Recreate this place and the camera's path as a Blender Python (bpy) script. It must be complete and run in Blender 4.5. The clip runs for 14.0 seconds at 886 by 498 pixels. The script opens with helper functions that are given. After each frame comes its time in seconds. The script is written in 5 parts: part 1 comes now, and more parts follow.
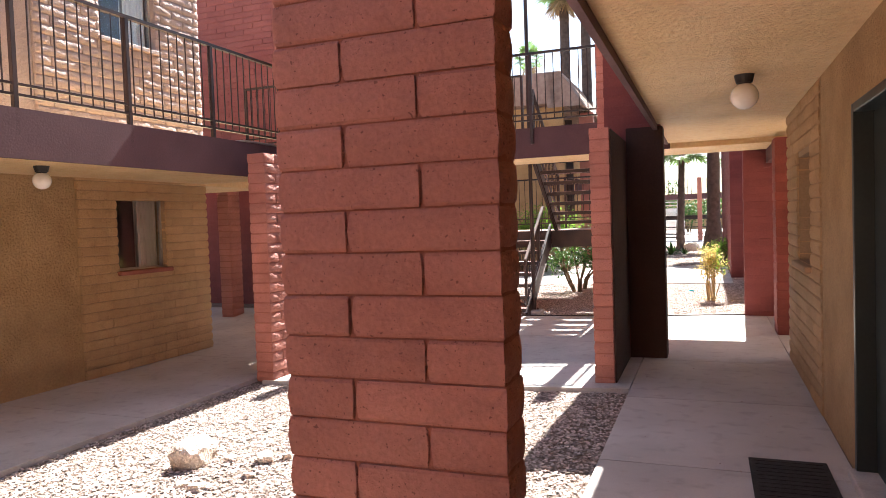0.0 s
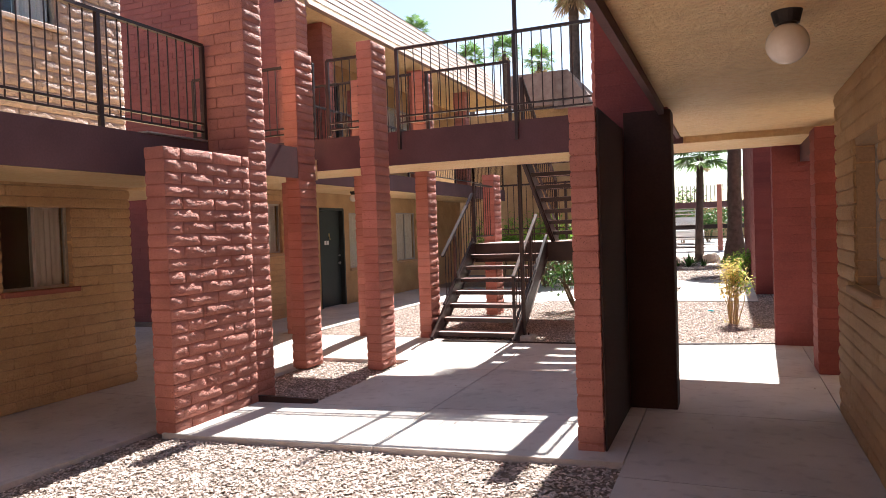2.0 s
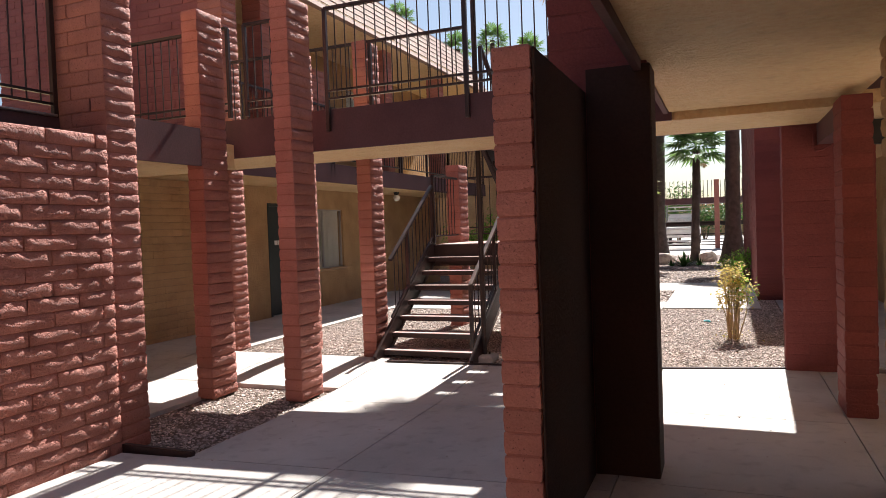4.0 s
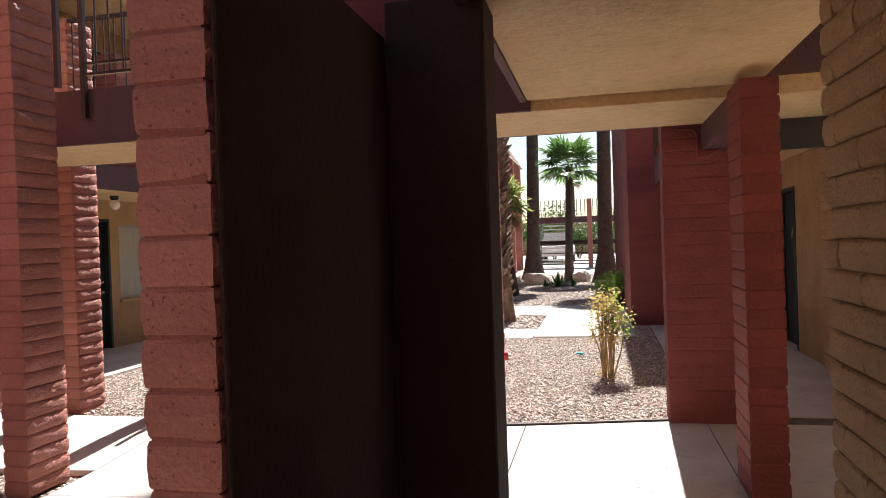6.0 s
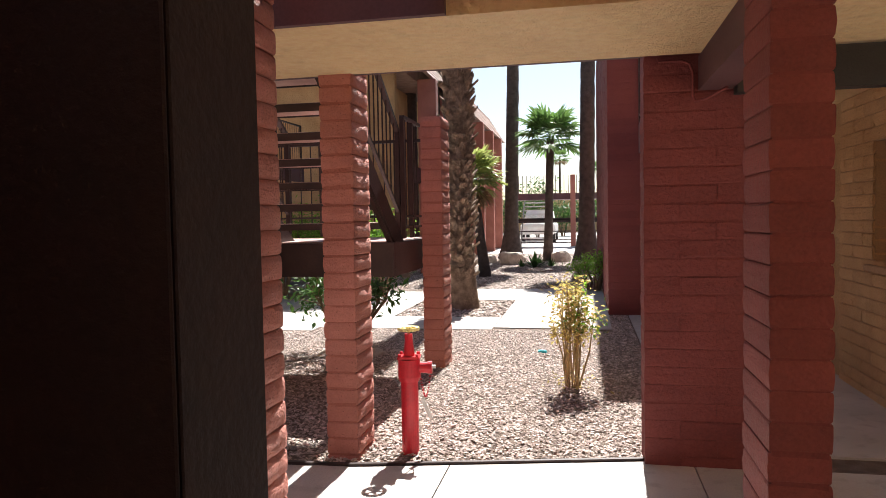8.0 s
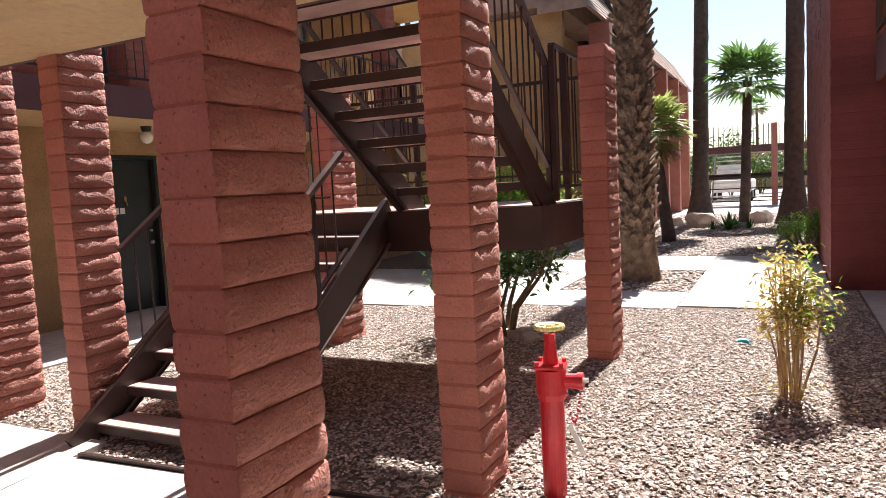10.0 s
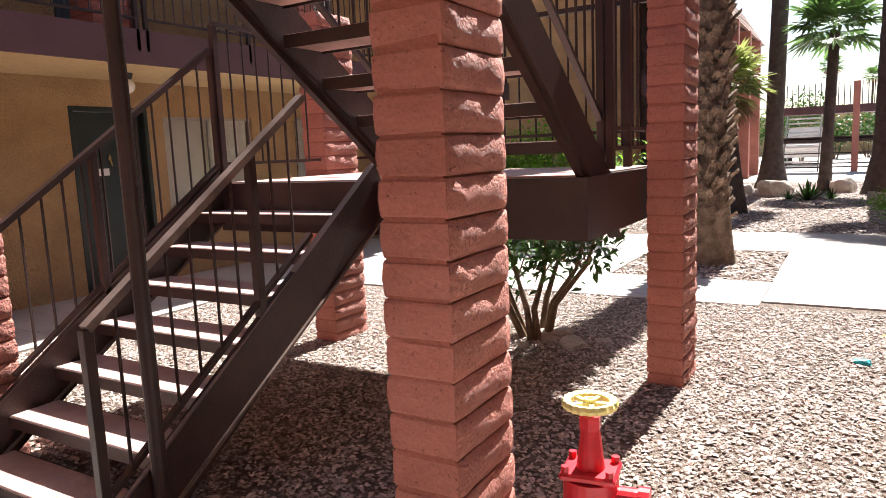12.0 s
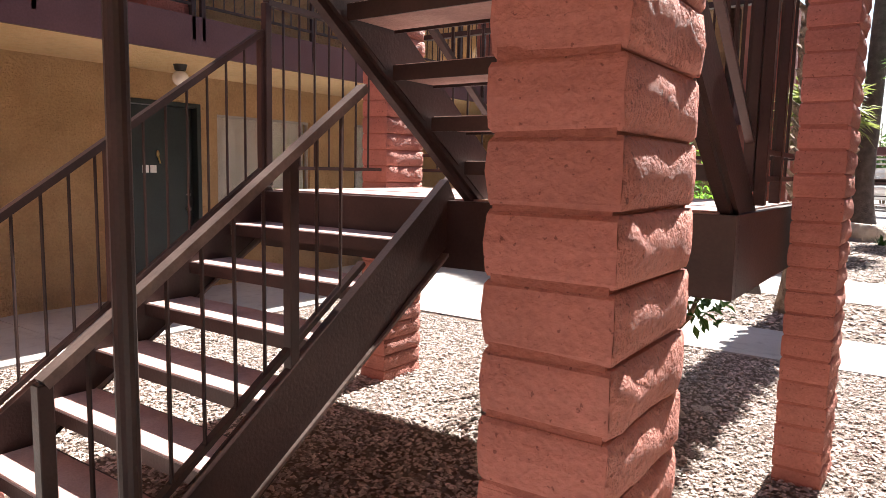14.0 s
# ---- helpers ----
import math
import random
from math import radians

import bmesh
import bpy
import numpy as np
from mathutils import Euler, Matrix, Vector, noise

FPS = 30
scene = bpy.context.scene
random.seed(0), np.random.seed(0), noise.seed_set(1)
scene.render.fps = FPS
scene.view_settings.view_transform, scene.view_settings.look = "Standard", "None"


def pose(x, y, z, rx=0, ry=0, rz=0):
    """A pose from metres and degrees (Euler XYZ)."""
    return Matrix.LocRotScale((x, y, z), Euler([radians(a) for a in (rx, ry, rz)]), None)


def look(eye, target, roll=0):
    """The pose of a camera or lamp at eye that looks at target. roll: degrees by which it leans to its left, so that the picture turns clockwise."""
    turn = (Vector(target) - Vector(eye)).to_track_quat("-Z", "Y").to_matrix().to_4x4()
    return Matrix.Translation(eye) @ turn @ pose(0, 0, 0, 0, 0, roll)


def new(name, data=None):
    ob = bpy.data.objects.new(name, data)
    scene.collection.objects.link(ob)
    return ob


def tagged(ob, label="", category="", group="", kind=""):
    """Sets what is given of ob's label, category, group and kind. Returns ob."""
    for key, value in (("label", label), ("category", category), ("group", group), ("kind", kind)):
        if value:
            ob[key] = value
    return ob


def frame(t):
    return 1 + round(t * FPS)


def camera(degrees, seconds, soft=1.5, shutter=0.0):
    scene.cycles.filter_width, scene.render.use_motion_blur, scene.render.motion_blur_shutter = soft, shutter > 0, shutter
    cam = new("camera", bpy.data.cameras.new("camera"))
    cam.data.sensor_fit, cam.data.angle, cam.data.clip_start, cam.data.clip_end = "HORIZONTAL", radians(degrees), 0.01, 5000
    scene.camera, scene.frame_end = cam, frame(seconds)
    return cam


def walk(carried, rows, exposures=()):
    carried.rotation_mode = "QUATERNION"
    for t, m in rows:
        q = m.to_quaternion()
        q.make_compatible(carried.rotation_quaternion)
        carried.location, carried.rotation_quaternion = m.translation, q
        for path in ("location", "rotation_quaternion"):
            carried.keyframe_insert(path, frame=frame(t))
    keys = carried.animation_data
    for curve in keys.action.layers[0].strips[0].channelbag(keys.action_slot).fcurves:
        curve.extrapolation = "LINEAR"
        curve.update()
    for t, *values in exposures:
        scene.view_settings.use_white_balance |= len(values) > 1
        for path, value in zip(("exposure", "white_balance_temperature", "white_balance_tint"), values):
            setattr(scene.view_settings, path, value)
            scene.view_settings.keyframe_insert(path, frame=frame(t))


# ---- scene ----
cam = camera(65.4, 14.0, soft=0.5)
PATH = [
    (0, (0.251, 2.405, 1.497), (-0.468, 4.269, 1.418), -2.0),
    (0.5, (0.239, 2.854, 1.492), (-0.404, 4.746, 1.43), -1.9),
    (1, (0.249, 3.233, 1.483), (-0.408, 5.122, 1.436), -1.9),
    (1.5, (0.245, 3.661, 1.476), (-0.44, 5.539, 1.435), -1.8),
    (2, (0.234, 4.087, 1.492), (-0.532, 5.934, 1.441), -2.0),
    (2.2, (0.221, 4.266, 1.48), (-0.561, 6.106, 1.424), -2.0),
    (4.3, (0.201, 5.999, 1.511), (-0.545, 7.854, 1.448), -2.1),
    (4.5, (0.19, 6.176, 1.523), (-0.519, 8.044, 1.457), -2.0),
    (5, (0.175, 6.566, 1.521), (-0.412, 8.478, 1.472), -2.6),
    (5.5, (0.16, 6.978, 1.511), (-0.359, 8.909, 1.484), -2.2),
    (6, (0.207, 7.396, 1.507), (-0.232, 9.347, 1.487), -2.0),
    (6.5, (0.272, 7.826, 1.526), (-0.098, 9.792, 1.51), -1.6),
    (7, (0.34, 8.265, 1.534), (-0.015, 10.233, 1.505), -1.4),
    (7.2, (0.377, 8.407, 1.512), (0.025, 10.375, 1.474), -1.2),
    (9.3, (0.393, 9.872, 1.451), (-0.304, 11.74, 1.285), -2.0),
    (9.5, (0.356, 9.971, 1.447), (-0.41, 11.811, 1.284), -2.3),
    (10, (0.255, 10.24, 1.422), (-0.637, 12.022, 1.246), -3.0),
    (10.5, (0.132, 10.548, 1.414), (-0.869, 12.269, 1.227), -3.4),
    (11, (0.011, 10.911, 1.417), (-1.041, 12.597, 1.191), -3.0),
    (11.5, (-0.046, 11.295, 1.41), (-1.1, 12.975, 1.157), -3.1),
    (12, (-0.16, 11.597, 1.41), (-1.178, 13.296, 1.131), -2.4),
    (12.5, (-0.228, 11.835, 1.423), (-1.223, 13.546, 1.136), -1.6),
    (13, (-0.257, 11.988, 1.421), (-1.243, 13.707, 1.148), -0.8),
    (13.5, (-0.437, 12.071, 1.42), (-1.485, 13.756, 1.169), 0.5),
    (14, (-0.674, 12.172, 1.402), (-1.817, 13.797, 1.172), 1.2),
]
EXPOSURES = [(0, 2.48), (1.5, 2.2), (2.2, 1.82), (4.5, 1.26), (7, 1.54), (9.5, 1.56), (10, 1.54), (11, 1.6), (12.5, 1.92), (14, 2.0)]
walk(cam, [(t, look(eye, target, roll)) for t, eye, target, roll in PATH], EXPOSURES)

# ---------------------------------------------------------------- light
SUN_EL, SUN_AZ = 48.3, 2.4
world = bpy.data.worlds.new("sky")
scene.world = world
world.use_nodes = True
wn = world.node_tree.nodes
sky = wn.new("ShaderNodeTexSky")
sky.sky_type = "NISHITA"
sky.sun_disc = False
sky.sun_elevation = radians(SUN_EL)
sky.sun_rotation = radians(SUN_AZ)
sky.dust_density = 1.0
world.node_tree.links.new(sky.outputs[0], wn["Background"].inputs[0])
wn["Background"].inputs[1].default_value = 0.05
sun_data = bpy.data.lights.new("sun", "SUN")
sun_data.energy = 5.0
sun_data.angle = radians(0.55)
sun_data.color = (1.0, 0.975, 0.935)
sun_dir = Vector((math.sin(radians(SUN_AZ)) * math.cos(radians(SUN_EL)), math.cos(radians(SUN_AZ)) * math.cos(radians(SUN_EL)), math.sin(radians(SUN_EL))))
sun = new("sun", sun_data)
sun.matrix_world = look(sun_dir * 30, (0, 0, 0))


# ---------------------------------------------------------------- materials
def mat(name, c1, c2, scale=3.0, rough=0.8, bump=0.2, grain=60.0, metal=0.0, spots=0.0, dist=0.01, random_tint=0.0, spec=0.35, coarse=0.0, island=False, split=0.0, pits=0.0, translucent=0.0):
    """Two-scale noise paint or mineral surface, in object metres."""
    m = bpy.data.materials.new(name)
    m.use_nodes = True
    nt = m.node_tree
    n, l = nt.nodes, nt.links
    b = n["Principled BSDF"]
    geo = n.new("ShaderNodeNewGeometry")
    big = n.new("ShaderNodeTexNoise")
    big.inputs["Scale"].default_value = scale
    big.inputs["Detail"].default_value = 5
    fine = n.new("ShaderNodeTexNoise")
    fine.inputs["Scale"].default_value = grain
    fine.inputs["Detail"].default_value = 4
    for t in (big, fine):
        l.new(geo.outputs["Position"], t.inputs["Vector"])
    ramp = n.new("ShaderNodeValToRGB")
    ramp.color_ramp.elements[0].position, ramp.color_ramp.elements[1].position = 0.32, 0.68
    ramp.color_ramp.elements[0].color, ramp.color_ramp.elements[1].color = (*c1, 1), (*c2, 1)
    l.new(big.outputs["Fac"], ramp.inputs["Fac"])
    mix = n.new("ShaderNodeMix")
    mix.data_type, mix.blend_type = "RGBA", "OVERLAY"
    mix.inputs["Factor"].default_value = 0.25
    l.new(ramp.outputs["Color"], mix.inputs["A"])
    l.new(fine.outputs["Fac"], mix.inputs["B"])
    out = mix.outputs["Result"]
    if random_tint:
        hsv = n.new("ShaderNodeHueSaturation")
        mr = n.new("ShaderNodeMapRange")
        mr.inputs["To Min"].default_value, mr.inputs["To Max"].default_value = 1 - random_tint, 1 + random_tint
        if island:
            l.new(geo.outputs["Random Per Island"], mr.inputs["Value"])
        else:
            oi = n.new("ShaderNodeObjectInfo")
            l.new(oi.outputs["Random"], mr.inputs["Value"])
        l.new(mr.outputs["Result"], hsv.inputs["Value"])
        l.new(out, hsv.inputs["Color"])
        out = hsv.outputs["Color"]
    if spots:
        sp = n.new("ShaderNodeTexNoise")
        sp.inputs["Scale"].default_value = 9.0
        sp.inputs["Detail"].default_value = 8
        l.new(geo.outputs["Position"], sp.inputs["Vector"])
        r2 = n.new("ShaderNodeValToRGB")
        r2.color_ramp.elements[0].position, r2.color_ramp.elements[1].position = 0.30, 0.46
        r2.color_ramp.elements[0].color, r2.color_ramp.elements[1].color = (spots, spots, spots, 1), (0, 0, 0, 1)
        l.new(sp.outputs["Fac"], r2.inputs["Fac"])
        m2 = n.new("ShaderNodeMix")
        m2.data_type, m2.blend_type = "RGBA", "MULTIPLY"
        m2.inputs["B"].default_value = (0.35, 0.3, 0.27, 1)
        l.new(r2.outputs["Color"], m2.inputs["Factor"])
        l.new(out, m2.inputs["A"])
        out = m2.outputs["Result"]
    if pits:
        pn = n.new("ShaderNodeTexNoise")
        pn.inputs["Scale"].default_value = 85.0
        pn.inputs["Detail"].default_value = 2
        l.new(geo.outputs["Position"], pn.inputs["Vector"])
        pr = n.new("ShaderNodeValToRGB")
        pr.color_ramp.elements[0].position, pr.color_ramp.elements[1].position = 0.29, 0.345
        pr.color_ramp.elements[0].color, pr.color_ramp.elements[1].color = (pits, pits, pits, 1), (0, 0, 0, 1)
        l.new(pn.outputs["Fac"], pr.inputs["Fac"])
        pm = n.new("ShaderNodeMix")
        pm.data_type, pm.blend_type = "RGBA", "MULTIPLY"
        pm.inputs["B"].default_value = (0.3, 0.25, 0.22, 1)
        l.new(pr.outputs["Color"], pm.inputs["Factor"])
        l.new(out, pm.inputs["A"])
        out = pm.outputs["Result"]
    l.new(out, b.inputs["Base Color"])
    b.inputs["Roughness"].default_value = rough
    b.inputs["Metallic"].default_value = metal
    b.inputs["Specular IOR Level"].default_value = spec
    height = fine.outputs["Fac"]
    if coarse:
        lump = n.new("ShaderNodeTexNoise")
        lump.inputs["Scale"].default_value = 34.0
        lump.inputs["Detail"].default_value = 6
        lump.inputs["Roughness"].default_value = 0.62
        l.new(geo.outputs["Position"], lump.inputs["Vector"])
        add = n.new("ShaderNodeMath")
        add.operation = "MULTIPLY_ADD"
        add.inputs[1].default_value = coarse
        l.new(lump.outputs["Fac"], add.inputs[0])
        l.new(fine.outputs["Fac"], add.inputs[2])
        height = add.outputs[0]
    bp = n.new("ShaderNodeBump")
    bp.inputs["Strength"].default_value = bump
    bp.inputs["Distance"].default_value = dist
    if split:
        # split faces (the ends of the units) are much rougher than the smooth struck faces
        sep = n.new("ShaderNodeSeparateXYZ")
        l.new(geo.outputs["True Normal"], sep.inputs[0])
        ab = n.new("ShaderNodeMath")
        ab.operation = "ABSOLUTE"
        l.new(sep.outputs["X"], ab.inputs[0])
        dm = n.new("ShaderNodeMapRange")
        dm.inputs["From Min"].default_value, dm.inputs["From Max"].default_value = 0.7, 0.95
        dm.inputs["To Min"].default_value, dm.inputs["To Max"].default_value = dist, split
        l.new(ab.outputs[0], dm.inputs["Value"])
        l.new(dm.outputs["Result"], bp.inputs["Distance"])
    l.new(height, bp.inputs["Height"])
    l.new(bp.outputs["Normal"], b.inputs["Normal"])
    if translucent:
        # thin leaves let the sun through
        tr = n.new("ShaderNodeBsdfTranslucent")
        l.new(out, tr.inputs["Color"])
        both = n.new("ShaderNodeMixShader")
        both.inputs[0].default_value = translucent
        l.new(b.outputs[0], both.inputs[1])
        l.new(tr.outputs[0], both.inputs[2])
        l.new(both.outputs[0], n["Material Output"].inputs["Surface"])
    return m


RED = mat("red_block_paint", (0.37, 0.137, 0.104), (0.47, 0.190, 0.147), 2.2, 0.7, 0.6, 90, random_tint=0.08, coarse=2.0, dist=0.006, spots=0.16, split=0.045, pits=0.7)
RED_CORE = mat("red_mortar_paint", (0.29, 0.098, 0.068), (0.36, 0.128, 0.09), 2.2, 0.8, 0.5, 70, coarse=2.0)
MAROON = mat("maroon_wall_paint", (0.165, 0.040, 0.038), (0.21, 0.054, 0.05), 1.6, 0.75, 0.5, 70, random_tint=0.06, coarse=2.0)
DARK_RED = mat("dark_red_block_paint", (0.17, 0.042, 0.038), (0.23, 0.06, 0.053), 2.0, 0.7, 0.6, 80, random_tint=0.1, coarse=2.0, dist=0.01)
TAN = mat("tan_block_paint", (0.52, 0.32, 0.155), (0.61, 0.395, 0.205), 1.8, 0.75, 0.8, 80, random_tint=0.07, coarse=3.0, dist=0.018, spots=0.15)
TAN_CORE = mat("tan_mortar_paint", (0.38, 0.25, 0.14), (0.44, 0.29, 0.17), 1.8, 0.8, 0.5, 70, coarse=2.0)
ROSE = mat("rose_block_paint", (0.27, 0.085, 0.080), (0.33, 0.115, 0.105), 2.0, 0.75, 0.6, 70, random_tint=0.07, coarse=2.0, dist=0.008)
PINK = mat("pale_pink_block_paint", (0.39, 0.285, 0.255), (0.47, 0.355, 0.315), 1.8, 0.75, 0.6, 70, random_tint=0.07, coarse=2.5, dist=0.01, split=0.04)
STUCCO = mat("tan_stucco", (0.48, 0.305, 0.148), (0.60, 0.395, 0.205), 2.6, 0.85, 1.0, 45, coarse=3.0, dist=0.022, spots=0.12)
CREAM = mat("cream_ceiling_paint", (0.69, 0.485, 0.25), (0.78, 0.57, 0.315), 1.4, 0.55, 0.8, 22, coarse=2.0, dist=0.02, spots=0.16)
CONCRETE = mat("concrete_walk", (0.43, 0.39, 0.362), (0.55, 0.505, 0.475), 1.3, 0.8, 0.3, 120, spots=0.25, random_tint=0.04, dist=0.004)
GRAVEL_BED = mat("gravel_soil", (0.18, 0.132, 0.104), (0.29, 0.222, 0.178), 9.0, 0.9, 1.0, 110, coarse=3.0, dist=0.02)
STONE = mat("gravel_stone", (0.35, 0.264, 0.225), (0.65, 0.545, 0.485), 14.0, 0.85, 0.4, 150, random_tint=0.45, island=True)
BOULDER = mat("pale_boulder", (0.55, 0.44, 0.36), (0.72, 0.62, 0.53), 6.0, 0.85, 0.8, 60, coarse=3.0, dist=0.02)
BROWN = mat("dark_brown_steel_paint", (0.030, 0.017, 0.015), (0.055, 0.031, 0.028), 3.0, 0.38, 0.25, 80, spots=0.2, dist=0.004)
FASCIA = mat("brown_fascia_paint", (0.085, 0.040, 0.043), (0.118, 0.057, 0.060), 2.0, 0.65, 0.3, 60, dist=0.005)
WORN_STEEL = mat("worn_brown_steel", (0.10, 0.070, 0.062), (0.24, 0.18, 0.16), 5.0, 0.36, 0.3, 80, spots=0.3, dist=0.004)
TREAD = mat("red_brown_stair_tread", (0.40, 0.25, 0.22), (0.54, 0.36, 0.315), 5.0, 0.75, 0.4, 90, spots=0.2)
DOOR_GREEN = mat("dark_green_door_paint", (0.018, 0.026, 0.026), (0.028, 0.038, 0.037), 2.0, 0.4, 0.15, 50, dist=0.003)
BLACK = mat("black_metal", (0.015, 0.014, 0.014), (0.03, 0.028, 0.028), 4.0, 0.5, 0.2, 80)
HYDRANT_RED = mat("glossy_red_paint", (0.50, 0.012, 0.024), (0.60, 0.02, 0.034), 5.0, 0.32, 0.15, 60, dist=0.003, spec=0.5)
YELLOW = mat("yellow_wheel_paint", (0.72, 0.62, 0.20), (0.80, 0.72, 0.32), 9.0, 0.5, 0.3, 60, dist=0.003)
BRASS = mat("brass", (0.55, 0.40, 0.16), (0.65, 0.48, 0.22), 9.0, 0.3, 0.1, 60, metal=1.0)
CHROME = mat("steel", (0.5, 0.48, 0.45), (0.6, 0.58, 0.55), 9.0, 0.3, 0.1, 60, metal=1.0)
# near-black brown that puts the shade under the soffit into the colour
SHADE_BROWN = mat("dark_brown_shade", (0.040, 0.020, 0.014), (0.058, 0.028, 0.020), 1.5, 0.85, 0.4, 60, coarse=1.5)
GLOBE = mat("frosted_white_globe", (0.74, 0.70, 0.64), (0.80, 0.77, 0.72), 3.0, 0.25, 0.02, 40, spec=0.5)
ALU = mat("aluminium_window_frame", (0.42, 0.39, 0.35), (0.5, 0.47, 0.43), 5.0, 0.4, 0.05, 60, metal=0.6)
BLIND = mat("pale_curtain_cloth", (0.70, 0.64, 0.55), (0.78, 0.72, 0.63), 4.0, 0.9, 0.3, 60)
DARK_ROOM = mat("dim_interior_shade", (0.10, 0.08, 0.06), (0.13, 0.10, 0.08), 2.0, 0.9, 0.1, 40)
MAT_RUBBER = mat("black_rubber_mat", (0.02, 0.02, 0.02), (0.035, 0.033, 0.032), 12.0, 0.9, 0.8, 150)
SHINGLE = mat("roof_shingle", (0.30, 0.20, 0.165), (0.42, 0.30, 0.25), 5.0, 0.9, 0.6, 60, random_tint=0.12, dist=0.01)
PALM_BARK = mat("palm_bark", (0.19, 0.125, 0.085), (0.46, 0.32, 0.225), 9.0, 0.9, 1.0, 50, coarse=3.0, dist=0.03, random_tint=0.2, island=True)
SLIM_BARK = mat("grey_palm_trunk", (0.075, 0.055, 0.048), (0.13, 0.098, 0.083), 7.0, 0.9, 0.9, 40, coarse=2.0, dist=0.02)
FROND = mat("palm_frond", (0.08, 0.17, 0.04), (0.17, 0.28, 0.08), 4.0, 0.55, 0.2, 60, random_tint=0.3, island=True, translucent=0.35)
# paler, yellower copy of FROND with the backlight put into its colour
FROND_BACKLIT = mat("backlit_pale_frond", (0.20, 0.26, 0.06), (0.36, 0.38, 0.13), 4.0, 0.5, 0.2, 60, random_tint=0.35, island=True, translucent=0.45)
DRY_FROND = mat("dry_frond", (0.30, 0.20, 0.11), (0.42, 0.30, 0.17), 4.0, 0.8, 0.2, 60, random_tint=0.3, island=True, translucent=0.3)
LEAF = mat("bush_leaf", (0.035, 0.085, 0.018), (0.075, 0.15, 0.03), 6.0, 0.5, 0.2, 60, random_tint=0.35, island=True, translucent=0.3)
LEAF_BRIGHT = mat("bright_shrub_leaf", (0.14, 0.30, 0.03), (0.24, 0.42, 0.06), 6.0, 0.5, 0.2, 60, random_tint=0.3, island=True, translucent=0.5)
LEAF_YELLOW = mat("yellowing_leaf", (0.50, 0.40, 0.11), (0.72, 0.57, 0.22), 6.0, 0.55, 0.2, 60, random_tint=0.4, island=True, translucent=0.45)
BARK = mat("shrub_stem", (0.12, 0.08, 0.05), (0.22, 0.15, 0.09), 12.0, 0.85, 0.6, 80)
CANE = mat("tan_cane", (0.34, 0.24, 0.12), (0.46, 0.34, 0.19), 12.0, 0.8, 0.4, 80)
WHITE = mat("white_paint", (0.72, 0.70, 0.67), (0.80, 0.78, 0.75), 3.0, 0.5, 0.1, 50)
TEAL = mat("teal_plastic", (0.02, 0.36, 0.42), (0.03, 0.45, 0.5), 9.0, 0.4, 0.1, 50)
GALV = mat("galvanised_steel", (0.36, 0.35, 0.35), (0.48, 0.47, 0.47), 8.0, 0.45, 0.2, 60, metal=0.7)


def glass_mat():
    m = bpy.data.materials.new("window_glass")
    m.use_nodes = True
    b = m.node_tree.nodes["Principled BSDF"]
    b.inputs["Base Color"].default_value = (0.95, 0.97, 0.97, 1)
    b.inputs["Roughness"].default_value = 0.03
    b.inputs["Transmission Weight"].default_value = 1.0
    b.inputs["IOR"].default_value = 1.45
    return m


GLASS = glass_mat()


# ---------------------------------------------------------------- mesh helpers
def box(bm, x0, x1, y0, y1, z0, z1, m=None):
    r = bmesh.ops.create_cube(bm, size=1.0, matrix=Matrix.Translation(((x0 + x1) / 2, (y0 + y1) / 2, (z0 + z1) / 2)) @ Matrix.Diagonal((abs(x1 - x0), abs(y1 - y0), abs(z1 - z0), 1)))
    if m is not None:
        bmesh.ops.transform(bm, matrix=m, verts=r["verts"])
    return r["verts"]


def rod(bm, a, b, r=0.01, seg=6, r2=None):
    a, b = Vector(a), Vector(b)
    d = b - a
    m = Matrix.Translation((a + b) / 2) @ d.to_track_quat("Z", "Y").to_matrix().to_4x4()
    return bmesh.ops.create_cone(bm, cap_ends=True, segments=seg, radius1=r, radius2=r if r2 is None else r2, depth=d.length, matrix=m)["verts"]


def bar(bm, a, b, w, h):
    """A straight bar of rectangular section from a to b; h is its upright side."""
    a, b = Vector(a), Vector(b)
    d = (b - a).normalized()
    side = d.cross(Vector((0, 0, 1)))
    side = side.normalized() if side.length > 1e-4 else Vector((1, 0, 0))
    up = side.cross(d).normalized()
    vs = []
    for p in (a, b):
        for s, u in ((-1, -1), (1, -1), (1, 1), (-1, 1)):
            vs.append(bm.verts.new(p + side * (s * w / 2) + up * (u * h / 2)))
    for f in ((3, 2, 1, 0), (4, 5, 6, 7), (0, 1, 5, 4), (1, 2, 6, 5), (2, 3, 7, 6), (3, 0, 4, 7)):
        bm.faces.new([vs[i] for i in f])


def bevel(bm, w, seg=1):
    bmesh.ops.bevel(bm, geom=bm.edges[:], offset=w, segments=seg, affect="EDGES")


def finish(name, bm, material, parent=None, label="", smooth=False):
    me = bpy.data.meshes.new(name)
    bmesh.ops.recalc_face_normals(bm, faces=bm.faces[:])
    bm.to_mesh(me)
    bm.free()
    me.materials.append(material)
    if smooth:
        for p in me.polygons:
            p.use_smooth = True
    ob = new(name, me)
    if parent:
        ob.parent = parent
    if label:
        ob["label"] = label
    return ob


def part(name, bm, material, parent, label="", smooth=False):
    return finish(name, bm, material, parent, label, smooth)


def raw(name, verts, faces, material, parent=None, smooth=False):
    me = bpy.data.meshes.new(name)
    me.from_pydata(verts, [], faces)
    me.materials.append(material)
    if smooth:
        for p in me.polygons:
            p.use_smooth = True
    ob = new(name, me)
    if parent:
        ob.parent = parent
    return ob


